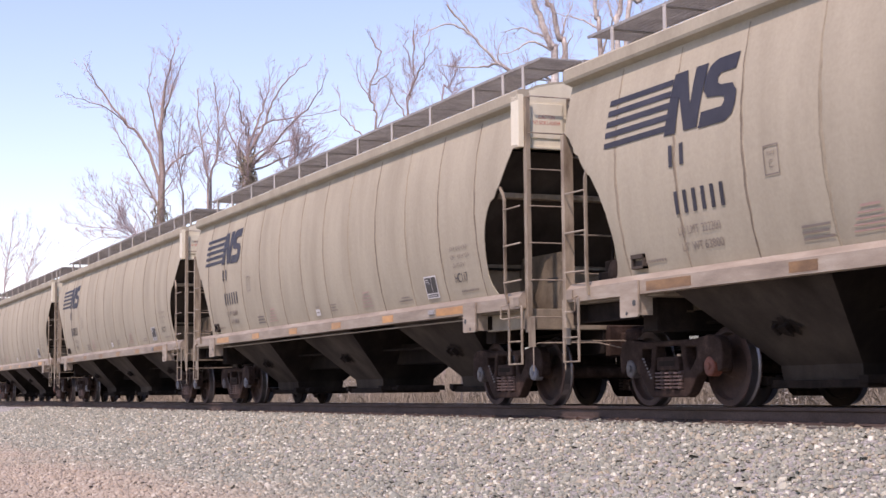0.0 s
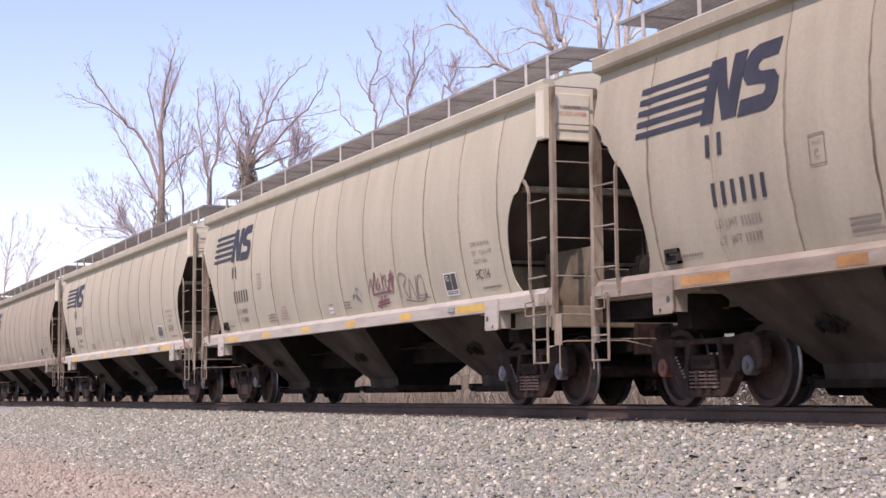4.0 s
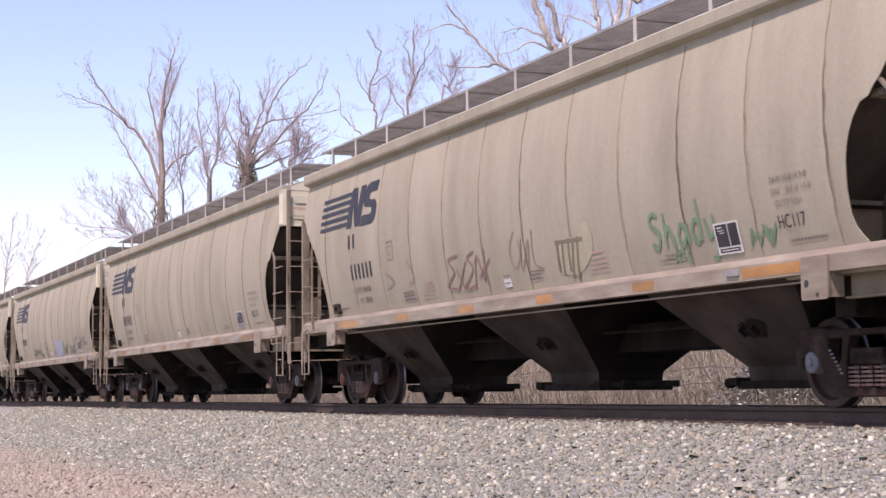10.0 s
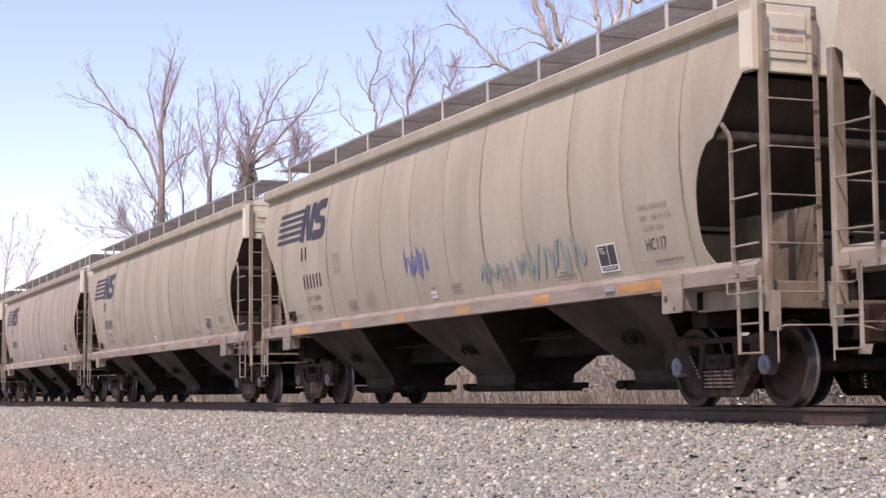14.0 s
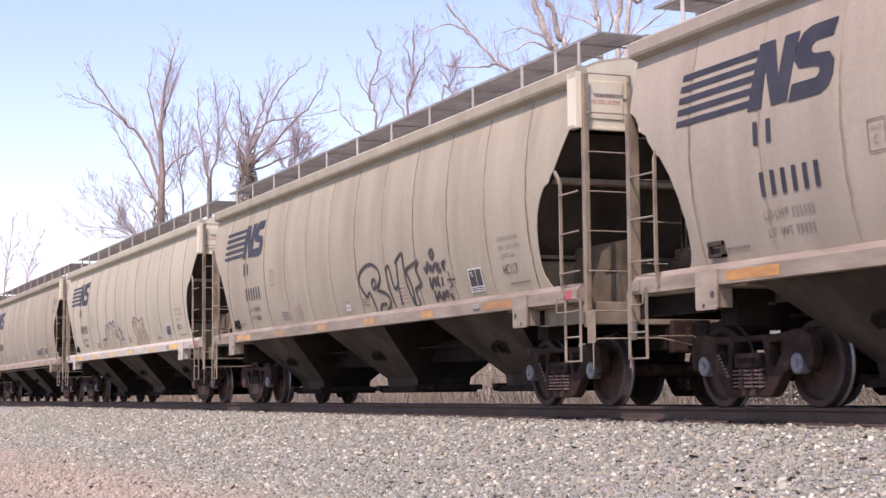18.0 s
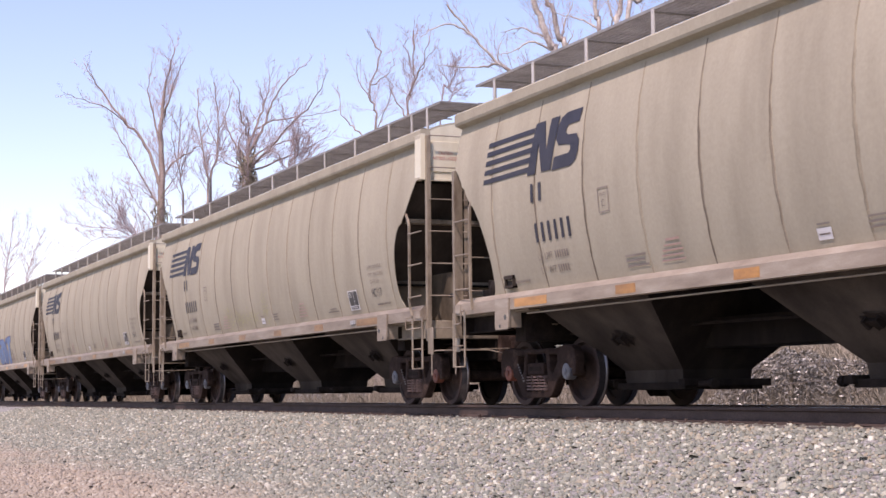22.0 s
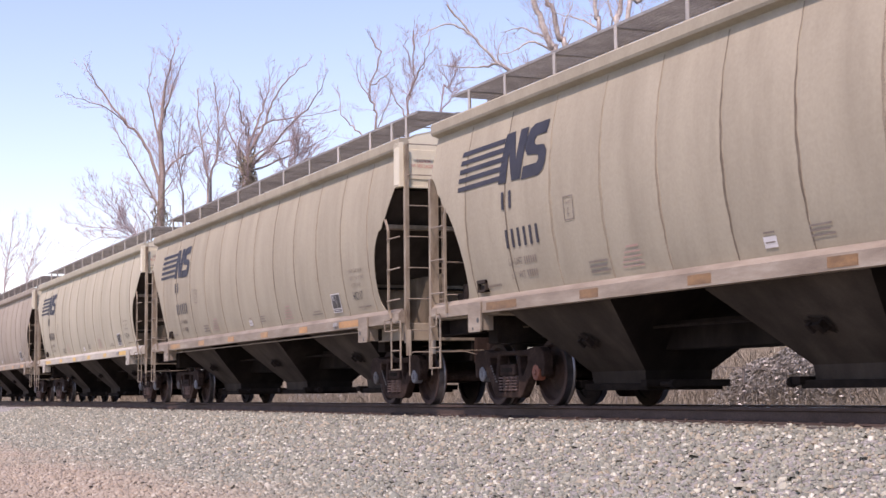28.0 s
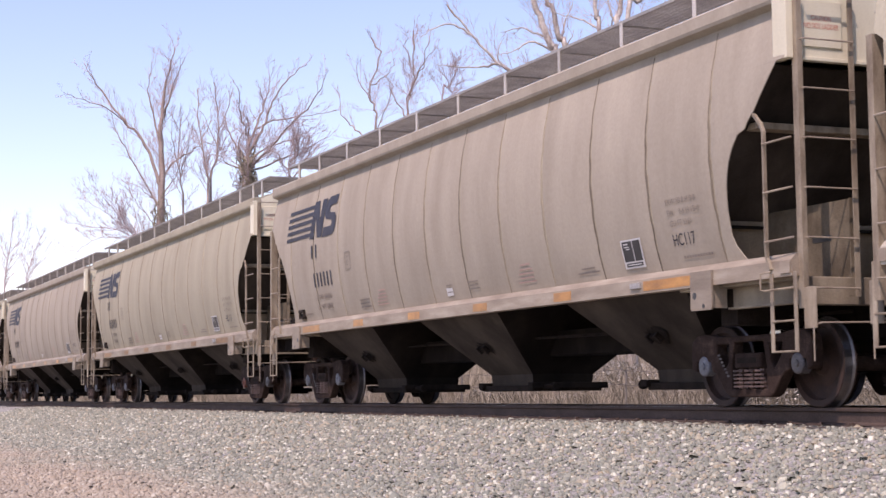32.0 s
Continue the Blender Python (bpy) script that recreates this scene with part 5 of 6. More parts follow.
    for i, lines in enumerate(shapes):
        scrawl(13, "outline_shape", ribbon("outline_shape", bent(lines), 0.055, JET), "thick black painted outline" if i == 0 else "")
    scrawl(13, "scribble", ribbon("scribble", bent([[(4.04, 2.35), (3.95, 2.3), (4.01, 2.21), (4.1, 2.28), (4.04, 2.35)], [(3.67, 2.11), (3.74, 2.03), (3.83, 2.16), (3.88, 2.03)], [(3.94, 2.13), (3.95, 2.03), (4.14, 2.13), (4.15, 2.01)], [(4.25, 2.13), (4.18, 2.02), (4.31, 2.02)], [(4.51, 2.13), (4.37, 2.1), (4.44, 2.01)]]), 0.065, JET), "dense black scrawl")
    scrawl(13, "scribble", ribbon("scribble", bent([[(3.82, 1.94), (3.82, 1.78), (3.98, 1.92), (4.0, 1.78)], [(4.15, 1.93), (4.06, 1.86), (4.16, 1.79)], [(4.28, 1.91), (4.26, 1.78)], [(3.91, 1.73), (3.9, 1.58), (4.06, 1.7), (4.08, 1.58)], [(4.23, 1.7), (4.14, 1.58), (4.36, 1.7), (4.34, 1.59)], [(4.46, 1.64), (4.55, 1.56)]]), 0.06, JET), "")
    scrawl(13, "scribble", ribbon("scribble", bent([[(4.55, 1.98), (4.58, 1.78)], [(4.45, 1.86), (4.76, 1.85)], [(4.65, 1.78), (4.5, 1.73)]]), 0.03, JET), "")
    # violet and yellow rounded letters
    for line, inner, rim in (
        ([(-2.84, 1.55), (-2.82, 1.79), (-2.59, 1.88), (-2.36, 1.83), (-2.19, 2.14), (-1.97, 2.27), (-1.79, 2.17), (-1.63, 2.29), (-1.41, 2.3), (-1.27, 2.23), (-1.07, 2.34), (-0.87, 2.16), (-0.75, 1.91), (-0.51, 1.84), (-0.51, 1.55)],
         [[(-2.46, 1.54), (-2.49, 1.76)], [(-2.28, 1.56), (-2.13, 2.01), (-1.91, 2.12)], [(-1.87, 1.54), (-1.78, 2.05), (-1.5, 2.18)], [(-1.45, 1.55), (-1.33, 2.08), (-1.05, 2.21)], [(-1.14, 1.54), (-0.94, 1.98), (-0.82, 1.79)], [(-2.15, 1.88), (-1.98, 1.88)], [(-1.3, 2.01), (-1.11, 1.97)]], PURPLE),
        ([(1.56, 1.55), (1.74, 1.76), (1.53, 2.03), (1.54, 2.22), (1.79, 2.31), (2.08, 2.24), (2.42, 2.19), (2.76, 2.24), (2.76, 2.0), (2.86, 1.84), (3.04, 1.74), (2.98, 1.55)],
         [[(1.74, 1.54), (1.99, 1.82), (1.98, 2.07)], [(1.96, 1.55), (2.14, 1.98), (2.18, 1.59), (2.38, 2.04)], [(2.34, 1.58), (2.53, 2.05), (2.76, 2.04), (2.71, 1.88), (2.48, 1.84)], [(2.48, 1.57), (2.77, 1.76), (2.89, 1.57)]], TAN)):
        line = curve_line(line, 4)
        scrawl(14, "paint_patch", patch("paint_patch", [line], LEMON, lift=0.0085), "pale yellow-green painted shape")
        scrawl(14, "outline_shape", ribbon("outline_shape", [line], 0.055, rim, 0.0125), "soft dark painted outline")
        scrawl(14, "inner_line", ribbon("inner_line", bent(inner), 0.03, PURPLE if rim == PURPLE else MAROON, 0.0115), "")
    scrawl(14, "scribble", ribbon("scribble", bent([[(1.62, 2.05), (1.60, 2.2), (1.70, 2.16)], [(1.84, 2.2), (1.74, 2.14), (1.82, 2.06)], [(2.0, 2.2), (1.9, 2.13), (2.0, 2.07)]]), 0.026, PURPLE, 0.013), "")
    scrawl(14, "scribble", ribbon("scribble", bent([[(-0.41, 2.16), (-0.27, 2.02)], [(-0.29, 2.18), (-0.46, 2.04)], [(-0.28, 1.94), (-0.02, 2.01), (-0.17, 1.87)], [(-0.3, 1.76), (-0.03, 1.86), (-0.04, 1.71)], [(-0.24, 1.63), (-0.22, 1.78), (0.12, 1.73), (-0.1, 1.62)], [(-0.54, 2.02), (-0.14, 2.08)]]), 0.026, PURPLE), "violet scribble")
    # grey-black tag
    scrawl(15, "scribble", ribbon("scribble", bent([[(3.51, 1.92), (3.41, 1.87), (3.56, 1.81), (3.43, 1.75)], [(3.72, 1.9), (3.57, 1.72), (3.84, 1.79), (4.02, 1.88), (3.91, 1.71)], [(4.09, 1.84), (3.95, 1.73), (4.16, 1.74), (4.21, 1.89)], [(4.21, 1.71), (4.27, 1.89), (4.47, 1.88), (4.35, 1.8), (4.48, 1.7)], [(4.56, 1.68), (4.64, 1.92), (4.8, 1.78), (5.01, 1.93), (5.03, 1.69)], [(3.43, 1.75), (3.93, 1.79)]]), 0.034, SMOKE), "soft black hand-painted tag")
    scrawl(15, "scribble", ribbon("scribble", smear(153, 7.25, 3.28, 0.85, 0.34, 5) + smear(154, 7.45, 3.06, 0.45, 0.16, 2), 0.022, SMOKE), "thin dark tag beside the cut-away edge")
    # blue block letters
    letters = [
        [(-1.47, 2.43), (-1.08, 2.55), (-0.28, 2.57), (-0.33, 2.4), (-0.77, 2.38), (-0.8, 2.2), (-0.48, 2.21), (-0.55, 2.07), (-0.87, 2.05), (-0.89, 1.56), (-1.26, 1.62), (-1.34, 1.91), (-1.46, 2.22)],
        [(-0.23, 2.57), (0.38, 2.57), (0.52, 2.42), (0.33, 2.24), (0.02, 2.13), (0.06, 1.58), (-0.3, 1.58), (-0.37, 1.8), (-0.54, 1.55), (-0.85, 1.56), (-0.74, 2.0), (-0.42, 2.29)],
        [(0.58, 2.42), (0.86, 2.48), (0.92, 2.12), (0.62, 1.74), (0.36, 1.58), (0.14, 1.62), (0.24, 2.1)],
        [(0.95, 2.56), (1.38, 2.6), (1.36, 2.43), (1.12, 2.39), (1.08, 2.24), (1.34, 2.03), (1.12, 1.72), (0.86, 1.57), (0.46, 1.57), (0.50, 1.72), (0.76, 1.79), (0.92, 1.98), (0.98, 2.21)],
        [(1.46, 2.62), (2.4, 2.65), (2.38, 2.40), (2.12, 2.40), (1.85, 1.57), (1.22, 1.56), (1.65, 2.30), (1.46, 2.36)],
    ]
    for i, g in enumerate(letters):
        scrawl(18, "painted_letter", patch("painted_letter", [g], CYAN, lift=0.0095), "large faded blue painted block letter")
        scrawl(18, "outline_shape", ribbon("outline_shape", [g + g[:1]], 0.05, NAVY, 0.0125), "")
    scrawl(18, "scribble", ribbon("scribble", bent([[(-2.19, 2.06), (-2.5, 1.98), (-2.57, 1.77), (-2.26, 1.8)], [(-2.01, 2.23), (-2.22, 1.78)], [(-1.84, 2.34), (-1.71, 2.18), (-1.97, 2.12), (-1.78, 1.82)], [(-1.58, 2.38), (-1.51, 2.1), (-1.77, 1.88)], [(-2.46, 1.79), (-1.93, 1.61)]]), 0.026, JET), "thin black tag beside the blue letters")
    scrawl(18, "scribble", ribbon("scribble", bent([[(2.4, 2.12), (2.11, 2.05), (2.12, 1.92), (2.34, 1.93)], [(2.46, 2.13), (2.43, 1.95), (2.63, 2.08), (2.62, 1.95)], [(2.08, 1.86), (2.02, 1.66)], [(2.29, 1.84), (2.12, 1.76), (2.3, 1.64)], [(2.51, 1.87), (2.35, 1.72), (2.66, 1.73)], [(2.64, 1.99), (2.6, 1.58)]]), 0.022, JET), "")


paint_scrawls()


# ---- trees and brush ----
ACROSS = Vector((math.cos(radians(YAW)), math.sin(radians(YAW)), 0))


def bend_line(points, rng, kink, wander=0.2):
    """A few bends, given as metres across and up, drawn out into an uneven limb that also wanders in depth."""
    back = Vector((-ACROSS.y, ACROSS.x, 0))
    depth, drift = 0.0, rng.gauss(0, wander)
    flat = curve_line(points, 5)
    out = []
    for i, (a, u) in enumerate(flat):
        if i:
            depth += drift * math.hypot(a - flat[i - 1][0], u - flat[i - 1][1])
        j = kink if 0 < i < len(flat) - 1 else 0
        out.append(ACROSS * (a + rng.gauss(0, j)) + back * depth + Vector((0, 0, u + rng.gauss(0, j))))
    return out


def twigs_on(rng, pts, rads, level, main, limbs, reach, gap, first, twig):
    """Side shoots along a limb: each leaves at a narrow angle, sweeps upwards and carries finer ones."""
    n = len(pts) - 1
    length = sum((b - a).length for a, b in zip(pts, pts[1:]))
    count = max(2, int(length * (1 - first) / gap))
    for c in range(count):
        f = first + (1 - first) * (c + rng.random()) / count
        i = min(n - 1, int(f * n))
        at = pts[i].lerp(pts[i + 1], f * n - i)
        tip = (pts[i + 1] - pts[i]).normalized()
        side = Vector((rng.gauss(0, 1), rng.gauss(0, 1), rng.gauss(0, 1)))
        side = (side - tip * side.dot(tip)).normalized()
        lean = rng.uniform(0.5, 1.1)
        v = (tip + side * lean + Vector((0, 0, 0.25))).normalized()
        span = reach * rng.uniform(0.45, 1.0) * (1.15 - 0.55 * f)
        r = max(twig, min(rads[i] * 0.6, (0.010 * span + 0.004) * twig / 0.0082))
        steps = 5 if level == 2 else 4 if level == 3 else 3
        q, line, thin = at.copy(), [at.copy()], [r]
        for k in range(steps):
            v = (v + Vector((rng.gauss(0, 0.13), rng.gauss(0, 0.13), rng.gauss(0.07, 0.11)))).normalized()
            q = q + v * span / steps
            line.append(q.copy())
            thin.append(max(twig * 0.75, r * (1 - 0.85 * (k + 1) / steps)))
        limbs.append((line, thin, level, main))
        if level < 4:
            twigs_on(rng, line, thin, level + 1, main, limbs, span * 0.5, gap * 0.55, 0.2, twig)


def limbs_mesh(name, limbs, mat):
    verts, faces = [], []
    for pts, rads, level, main in limbs:
        sides = (10, 7, 5, 3, 3, 3)[min(level, 5)]
        side = None
        start = len(verts)
        for i, p in enumerate(pts):
            d = (pts[min(i + 1, len(pts) - 1)] - pts[max(i - 1, 0)]).normalized()
            side = d.orthogonal().normalized() if side is None else (side - d * side.dot(d)).normalized()
            b = d.cross(side)
            for k in range(sides):
                a = 2 * math.pi * k / sides
                verts.append(p + (side * math.cos(a) + b * math.sin(a)) * rads[i])
        for i in range(len(pts) - 1):
            for k in range(sides):
                a, b2 = start + i * sides + k, start + i * sides + (k + 1) % sides
                faces.append((a, b2, b2 + sides, a + sides))
    return mesh_of(name, verts, faces, mat, smooth=True)


def spot(across, y):
    """Place along the track of a thing y metres behind it, by its bearing in the view."""
    return -(y + 10.86) * math.tan(radians(YAW) - math.atan((across - 784) / 2847))


def tree(seed, across, y, bark, radius, trunk, branches, label="tall bare tree with grey-brown bark and fine twigs", reach=2.7, gap=0.42, twig=0.0082):
    """A bare tree: a bending trunk, main limbs, and side shoots that divide twice more."""
    rng = random.Random(seed)
    ob = tagged(new("bare_tree"), label, "tree", "bare trees behind the track")
    ob.location = (spot(across, y), y, -0.75)
    pts = bend_line(trunk, rng, 0.015 if bark == PALE else 0.04, 0.0)
    rads = [max(0.03, radius * (1.1 - 1.05 * (p.z / pts[-1].z) ** 1.15)) for p in pts]
    limbs = [(pts, rads, 0, -1)]
    high = [i for i, p in enumerate(pts) if p.z > 0.45 * pts[-1].z]
    twigs_on(rng, [pts[i] for i in high], [rads[i] for i in high], 2, -1, limbs, reach, gap * 0.7, 0.0, twig)
    for c, (r, line) in enumerate(branches):
        q = bend_line(line, rng, 0.02 if bark == PALE else 0.05)
        # the limb starts in the trunk or limb that bears it
        bearer = min((p for l in limbs if l[2] < 2 for p in l[0]), key=lambda p: (p - q[0]).length + 2.0 * max(0.0, p.z - q[0].z))
        shift = bearer - q[0]
        q = [v + shift * (1 - i / (len(q) - 1)) if i else bearer.copy() for i, v in enumerate(q)]
        thin = [max(1.9 * twig, 0.5 * r * (1 - 0.85 * (i / (len(q) - 1)) ** 1.1)) for i in range(len(q))]
        limbs.append((q, thin, 1, c))
        twigs_on(rng, q, thin, 2, c, limbs, reach * 0.9, gap, 0.15, twig)
    attach("trunk", limbs_mesh("trunk", [l for l in limbs if l[2] == 0], bark), ob)
    for c in range(len(branches)):
        attach("limb", limbs_mesh("limb", [l for l in limbs if l[2] == 1 and l[3] == c], bark), ob)
    crown = attach("crown", limbs_mesh("crown", [l for l in limbs if l[2] > 1], TWIG), ob)
    tagged(crown, "fine bare twigs", kind="stuff")
    return ob


def wrap_vines(ob, seed, z0, z1, r, count):
    """Dead vine stems wound and hanging round a trunk."""
    rng = random.Random(seed)
    limbs = []
    for _ in range(count):
        a, z, d = rng.uniform(0, 6.283), rng.uniform(z0, z1), rng.choice((-1, 1))
        rr = r * rng.uniform(0.75, 1.5) * (0.7 + 0.5 * math.sin(1.7 * z + 1.0) ** 2)
        pts = []
        for i in range(7):
            pts.append(Vector((rr * math.cos(a), rr * math.sin(a), z)))
            a += d * rng.uniform(0.15, 0.6)
            z += rng.uniform(-0.1, 0.4)
            rr *= rng.uniform(0.88, 1.16)
        limbs.append((pts, [0.03] * 7, 3, 0))
    tagged(attach("dead_vines", limbs_mesh("dead_vines", limbs, VINE), ob, "tangled olive-brown dead vines"), kind="stuff")


def plant_trees():
    # trunk and main limbs: (radius, bends as metres across and metres up)
    one = tree(94, 284, 13, BARK, 0.44, [(-0.1, 0.0), (-0.1, 11.7), (0.0, 15.6), (-0.1, 18.7), (0.2, 21.1), (0.8, 23.8)], [
        (0.25, [(-0.1, 14.6), (-1.2, 17.5), (-2.6, 19.1), (-4.4, 21.5), (-5.3, 22.9)]),
        (0.10, [(-2.3, 18.8), (-3.4, 19.8), (-4.9, 20.3), (-6.3, 20.7)]),
        (0.13, [(-0.1, 13.2), (-1.6, 15.9), (-2.9, 18.1), (-3.4, 19.6)]),
        (0.14, [(0.1, 15.4), (0.8, 16.5), (1.9, 17.1), (2.8, 17.6), (4.0, 17.0)]),
        (0.16, [(-0.1, 17.4), (-0.6, 19.4), (-1.0, 21.2), (-0.8, 23.0)]),
        (0.15, [(0.1, 19.4), (0.8, 21.1), (1.7, 22.9)]),
        (0.13, [(0.0, 18.6), (0.6, 20.7), (0.3, 23.3)]),
        (0.09, [(-0.2, 13.2), (-1.3, 14.5), (-2.9, 15.2)]),
        (0.08, [(0.0, 13.8), (1.0, 15.6), (1.4, 17.4)]),
        (0.08, [(-0.1, 12.2), (-1.3, 13.3), (-2.3, 14.5)])])
    wrap_vines(one, 1, 8.0, 13.0, 0.40, 60)
    tree(34, 322, 14.5, BARK, 0.16, [(0.0, 0.0), (0.0, 12.9), (-0.3, 16.1), (-0.2, 19.2)], [
        (0.08, [(-0.2, 15.3), (0.3, 17.1), (0.8, 18.8)]),
        (0.07, [(-0.3, 16.6), (-0.8, 18.5), (-0.8, 19.7)])], reach=2.2)
    tree(77, 366, 15, BARK, 0.18, [(0.0, 0.0), (0.0, 13.2), (-0.1, 15.1), (-0.5, 17.4), (-0.7, 20.4)], [
        (0.08, [(-0.2, 16.3), (-0.8, 17.6), (-1.4, 18.5)]),
        (0.07, [(-0.4, 17.1), (0.1, 18.5), (0.2, 20.1)])], reach=2.2)
    tree(79, 370, 15.2, BARK, 0.19, [(0.0, 0.0), (0.0, 13.4), (0.4, 16.2), (0.5, 18.7), (0.2, 20.9)], [
        (0.10, [(0.5, 18.0), (1.1, 19.3), (1.5, 20.6)]),
        (0.08, [(0.3, 15.8), (1.0, 17.3), (2.1, 18.2)]),
        (0.07, [(0.4, 17.1), (-0.2, 18.4), (-0.7, 19.1)])], reach=2.2)
    four = tree(53, 436, 13, BARK, 0.42, [(0.0, 0.0), (0.0, 11.9), (0.0, 13.2), (0.1, 14.7), (0.0, 15.9)], [
        (0.17, [(0.1, 14.0), (0.8, 15.2), (1.4, 16.4), (2.2, 17.6), (3.4, 18.4)]),
        (0.16, [(0.0, 13.0), (1.0, 13.8), (2.1, 14.9), (3.6, 16.2), (4.6, 17.9)]),
        (0.15, [(0.1, 14.5), (0.6, 15.9), (1.0, 17.1), (1.3, 18.8)]),
        (0.14, [(0.0, 13.5), (-0.7, 14.4), (-1.1, 15.3), (-1.5, 16.5)]),
        (0.11, [(0.0, 12.7), (-1.0, 13.3), (-1.7, 14.1)]),
        (0.13, [(0.0, 12.7), (1.4, 13.3), (2.8, 14.0), (4.4, 14.8)]),
        (0.11, [(0.1, 13.6), (1.2, 14.3), (2.6, 14.6), (3.7, 15.2)]),
        (0.11, [(0.1, 15.0), (-0.3, 16.2), (-0.4, 17.4)]),
        (0.10, [(0.8, 15.3), (1.9, 15.9), (3.1, 16.1), (4.9, 16.5)])], "bare tree with a stout trunk wrapped in dead vines", reach=2.3, gap=0.34)
    wrap_vines(four, 4, 9.5, 13.4, 0.36, 170)
    tree(36, 520, 14, BARK, 0.15, [(-0.3, 0.0), (-0.3, 11.7), (0.0, 12.7), (0.2, 13.7)], [
        (0.08, [(-0.1, 12.2), (0.7, 13.4), (1.1, 14.7)]),
        (0.08, [(-0.2, 12.1), (-0.9, 13.2), (-1.5, 13.7)]),
        (0.07, [(0.1, 13.0), (0.0, 14.3), (-0.5, 15.2)]),
        (0.07, [(0.0, 12.5), (1.1, 13.1), (2.2, 13.4)])], "low bare tree with crowded grey-brown twigs", reach=2.2, gap=0.3)
    tree(92, 668, 13, BARK, 0.15, [(0.0, 0.0), (0.0, 11.5), (-0.1, 13.0), (-0.3, 13.9), (0.1, 15.2), (-0.2, 16.1)], [
        (0.08, [(-0.1, 11.6), (-0.9, 12.3), (-1.5, 12.9), (-1.7, 14.1)]),
        (0.06, [(-0.2, 13.4), (-0.7, 14.3), (-0.9, 15.1)]),
        (0.06, [(-0.1, 14.0), (0.5, 14.5), (0.8, 15.2)]),
        (0.06, [(-0.1, 11.8), (0.5, 12.9), (0.7, 13.9)])], reach=1.5, gap=0.3, twig=0.0055)
    tree(50, 726, 13, BARK, 0.16, [(-0.1, 0.0), (-0.1, 11.7), (0.1, 12.9), (0.2, 13.8), (0.2, 15.6)], [
        (0.08, [(0.1, 12.8), (0.5, 14.1), (1.1, 15.0)]),
        (0.07, [(-0.1, 11.8), (-0.6, 12.9), (-0.9, 13.8)]),
        (0.06, [(0.2, 13.8), (-0.1, 14.7), (0.0, 15.5)]),
        (0.05, [(0.2, 13.7), (0.7, 15.0), (0.8, 15.7)])], reach=1.5, gap=0.27, twig=0.0052)
    tree(27, 800, 15, TWIG, 0.10, [(-0.4, 0.0), (-0.4, 12.3), (0.0, 13.5), (0.3, 14.6)], [
        (0.05, [(-0.1, 12.9), (0.6, 14.1), (1.0, 14.8)]),
        (0.05, [(0.0, 13.3), (-0.3, 14.2), (-0.4, 14.8)])], "slender bare tree with pale mauve twigs", reach=1.5, gap=0.27, twig=0.0052)
    tree(17, 985, 11, PALE, 0.20, [(0.0, 0.0), (0.0, 9.6), (-0.9, 10.4), (-1.7, 10.9), (-2.5, 11.8), (-3.2, 12.7)], [
        (0.09, [(-1.7, 10.9), (-2.3, 10.8), (-3.5, 10.8)]),
        (0.07, [(-2.5, 11.7), (-3.1, 12.1), (-3.7, 11.9), (-4.1, 11.5)]),
        (0.07, [(-1.1, 10.5), (-1.7, 11.0), (-1.5, 11.6)])], "bare tree with pale bark and a long leaning limb", reach=1.5, gap=0.42, twig=0.0042)
    pale = "bare sycamore with pale peeling bark"
    tree(30, 1000, 11, PALE, 0.24, [(-0.2, 0.0), (-0.2, 10.3), (-0.3, 11.2), (-0.6, 12.1), (-0.9, 13.0), (-1.6, 17.0)], [
        (0.08, [(-0.3, 11.0), (-0.9, 11.3), (-1.4, 11.1), (-1.9, 10.9)]),
        (0.07, [(-0.5, 11.6), (-1.2, 11.9), (-1.8, 11.8)]),
        (0.07, [(-0.3, 10.9), (0.1, 11.5), (0.4, 11.8)])], pale, reach=1.5, gap=0.42, twig=0.0042)
    tree(55, 1020, 11.6, PALE, 0.20, [(-0.2, 0.0), (-0.2, 10.6), (-0.4, 11.6), (-0.6, 12.6), (-0.8, 13.1), (-1.0, 17.0)], [
        (0.07, [(-0.5, 11.7), (-0.2, 12.4), (0.1, 12.9)])], pale, reach=1.5, gap=0.42, twig=0.0042)
    tree(15, 1076, 12, PALE, 0.17, [(-0.1, 0.0), (-0.1, 10.9), (-0.2, 12.0), (-0.2, 13.0), (0.1, 17.0)], [
        (0.08, [(-0.1, 11.2), (0.2, 11.9), (0.5, 12.4)]),
        (0.08, [(-0.1, 11.5), (-0.5, 12.0), (-0.9, 12.2), (-1.5, 12.4)])], pale, reach=1.5, gap=0.42, twig=0.0042)
    tree(47, 1112, 12, PALE, 0.18, [(-0.2, 0.0), (-0.2, 10.6), (-0.1, 11.9), (0.0, 12.7), (0.2, 17.0)], [
        (0.08, [(-0.1, 11.1), (0.4, 11.8), (0.7, 12.3)]),
        (0.08, [(-0.1, 11.7), (-0.4, 12.3), (-0.4, 12.7)])], pale, reach=1.5, gap=0.42, twig=0.0042)
    tree(88, 1150, 11, PALE, 0.17, [(-0.5, 0.0), (-0.5, 10.4), (-0.1, 11.5), (0.1, 12.1), (0.6, 16.0)], [
        (0.07, [(-0.3, 10.8), (0.4, 11.2), (0.9, 11.6)])], pale, reach=1.5, gap=0.42, twig=0.0042)
    low = "low bare tree with thin spreading mauve-brown branches"
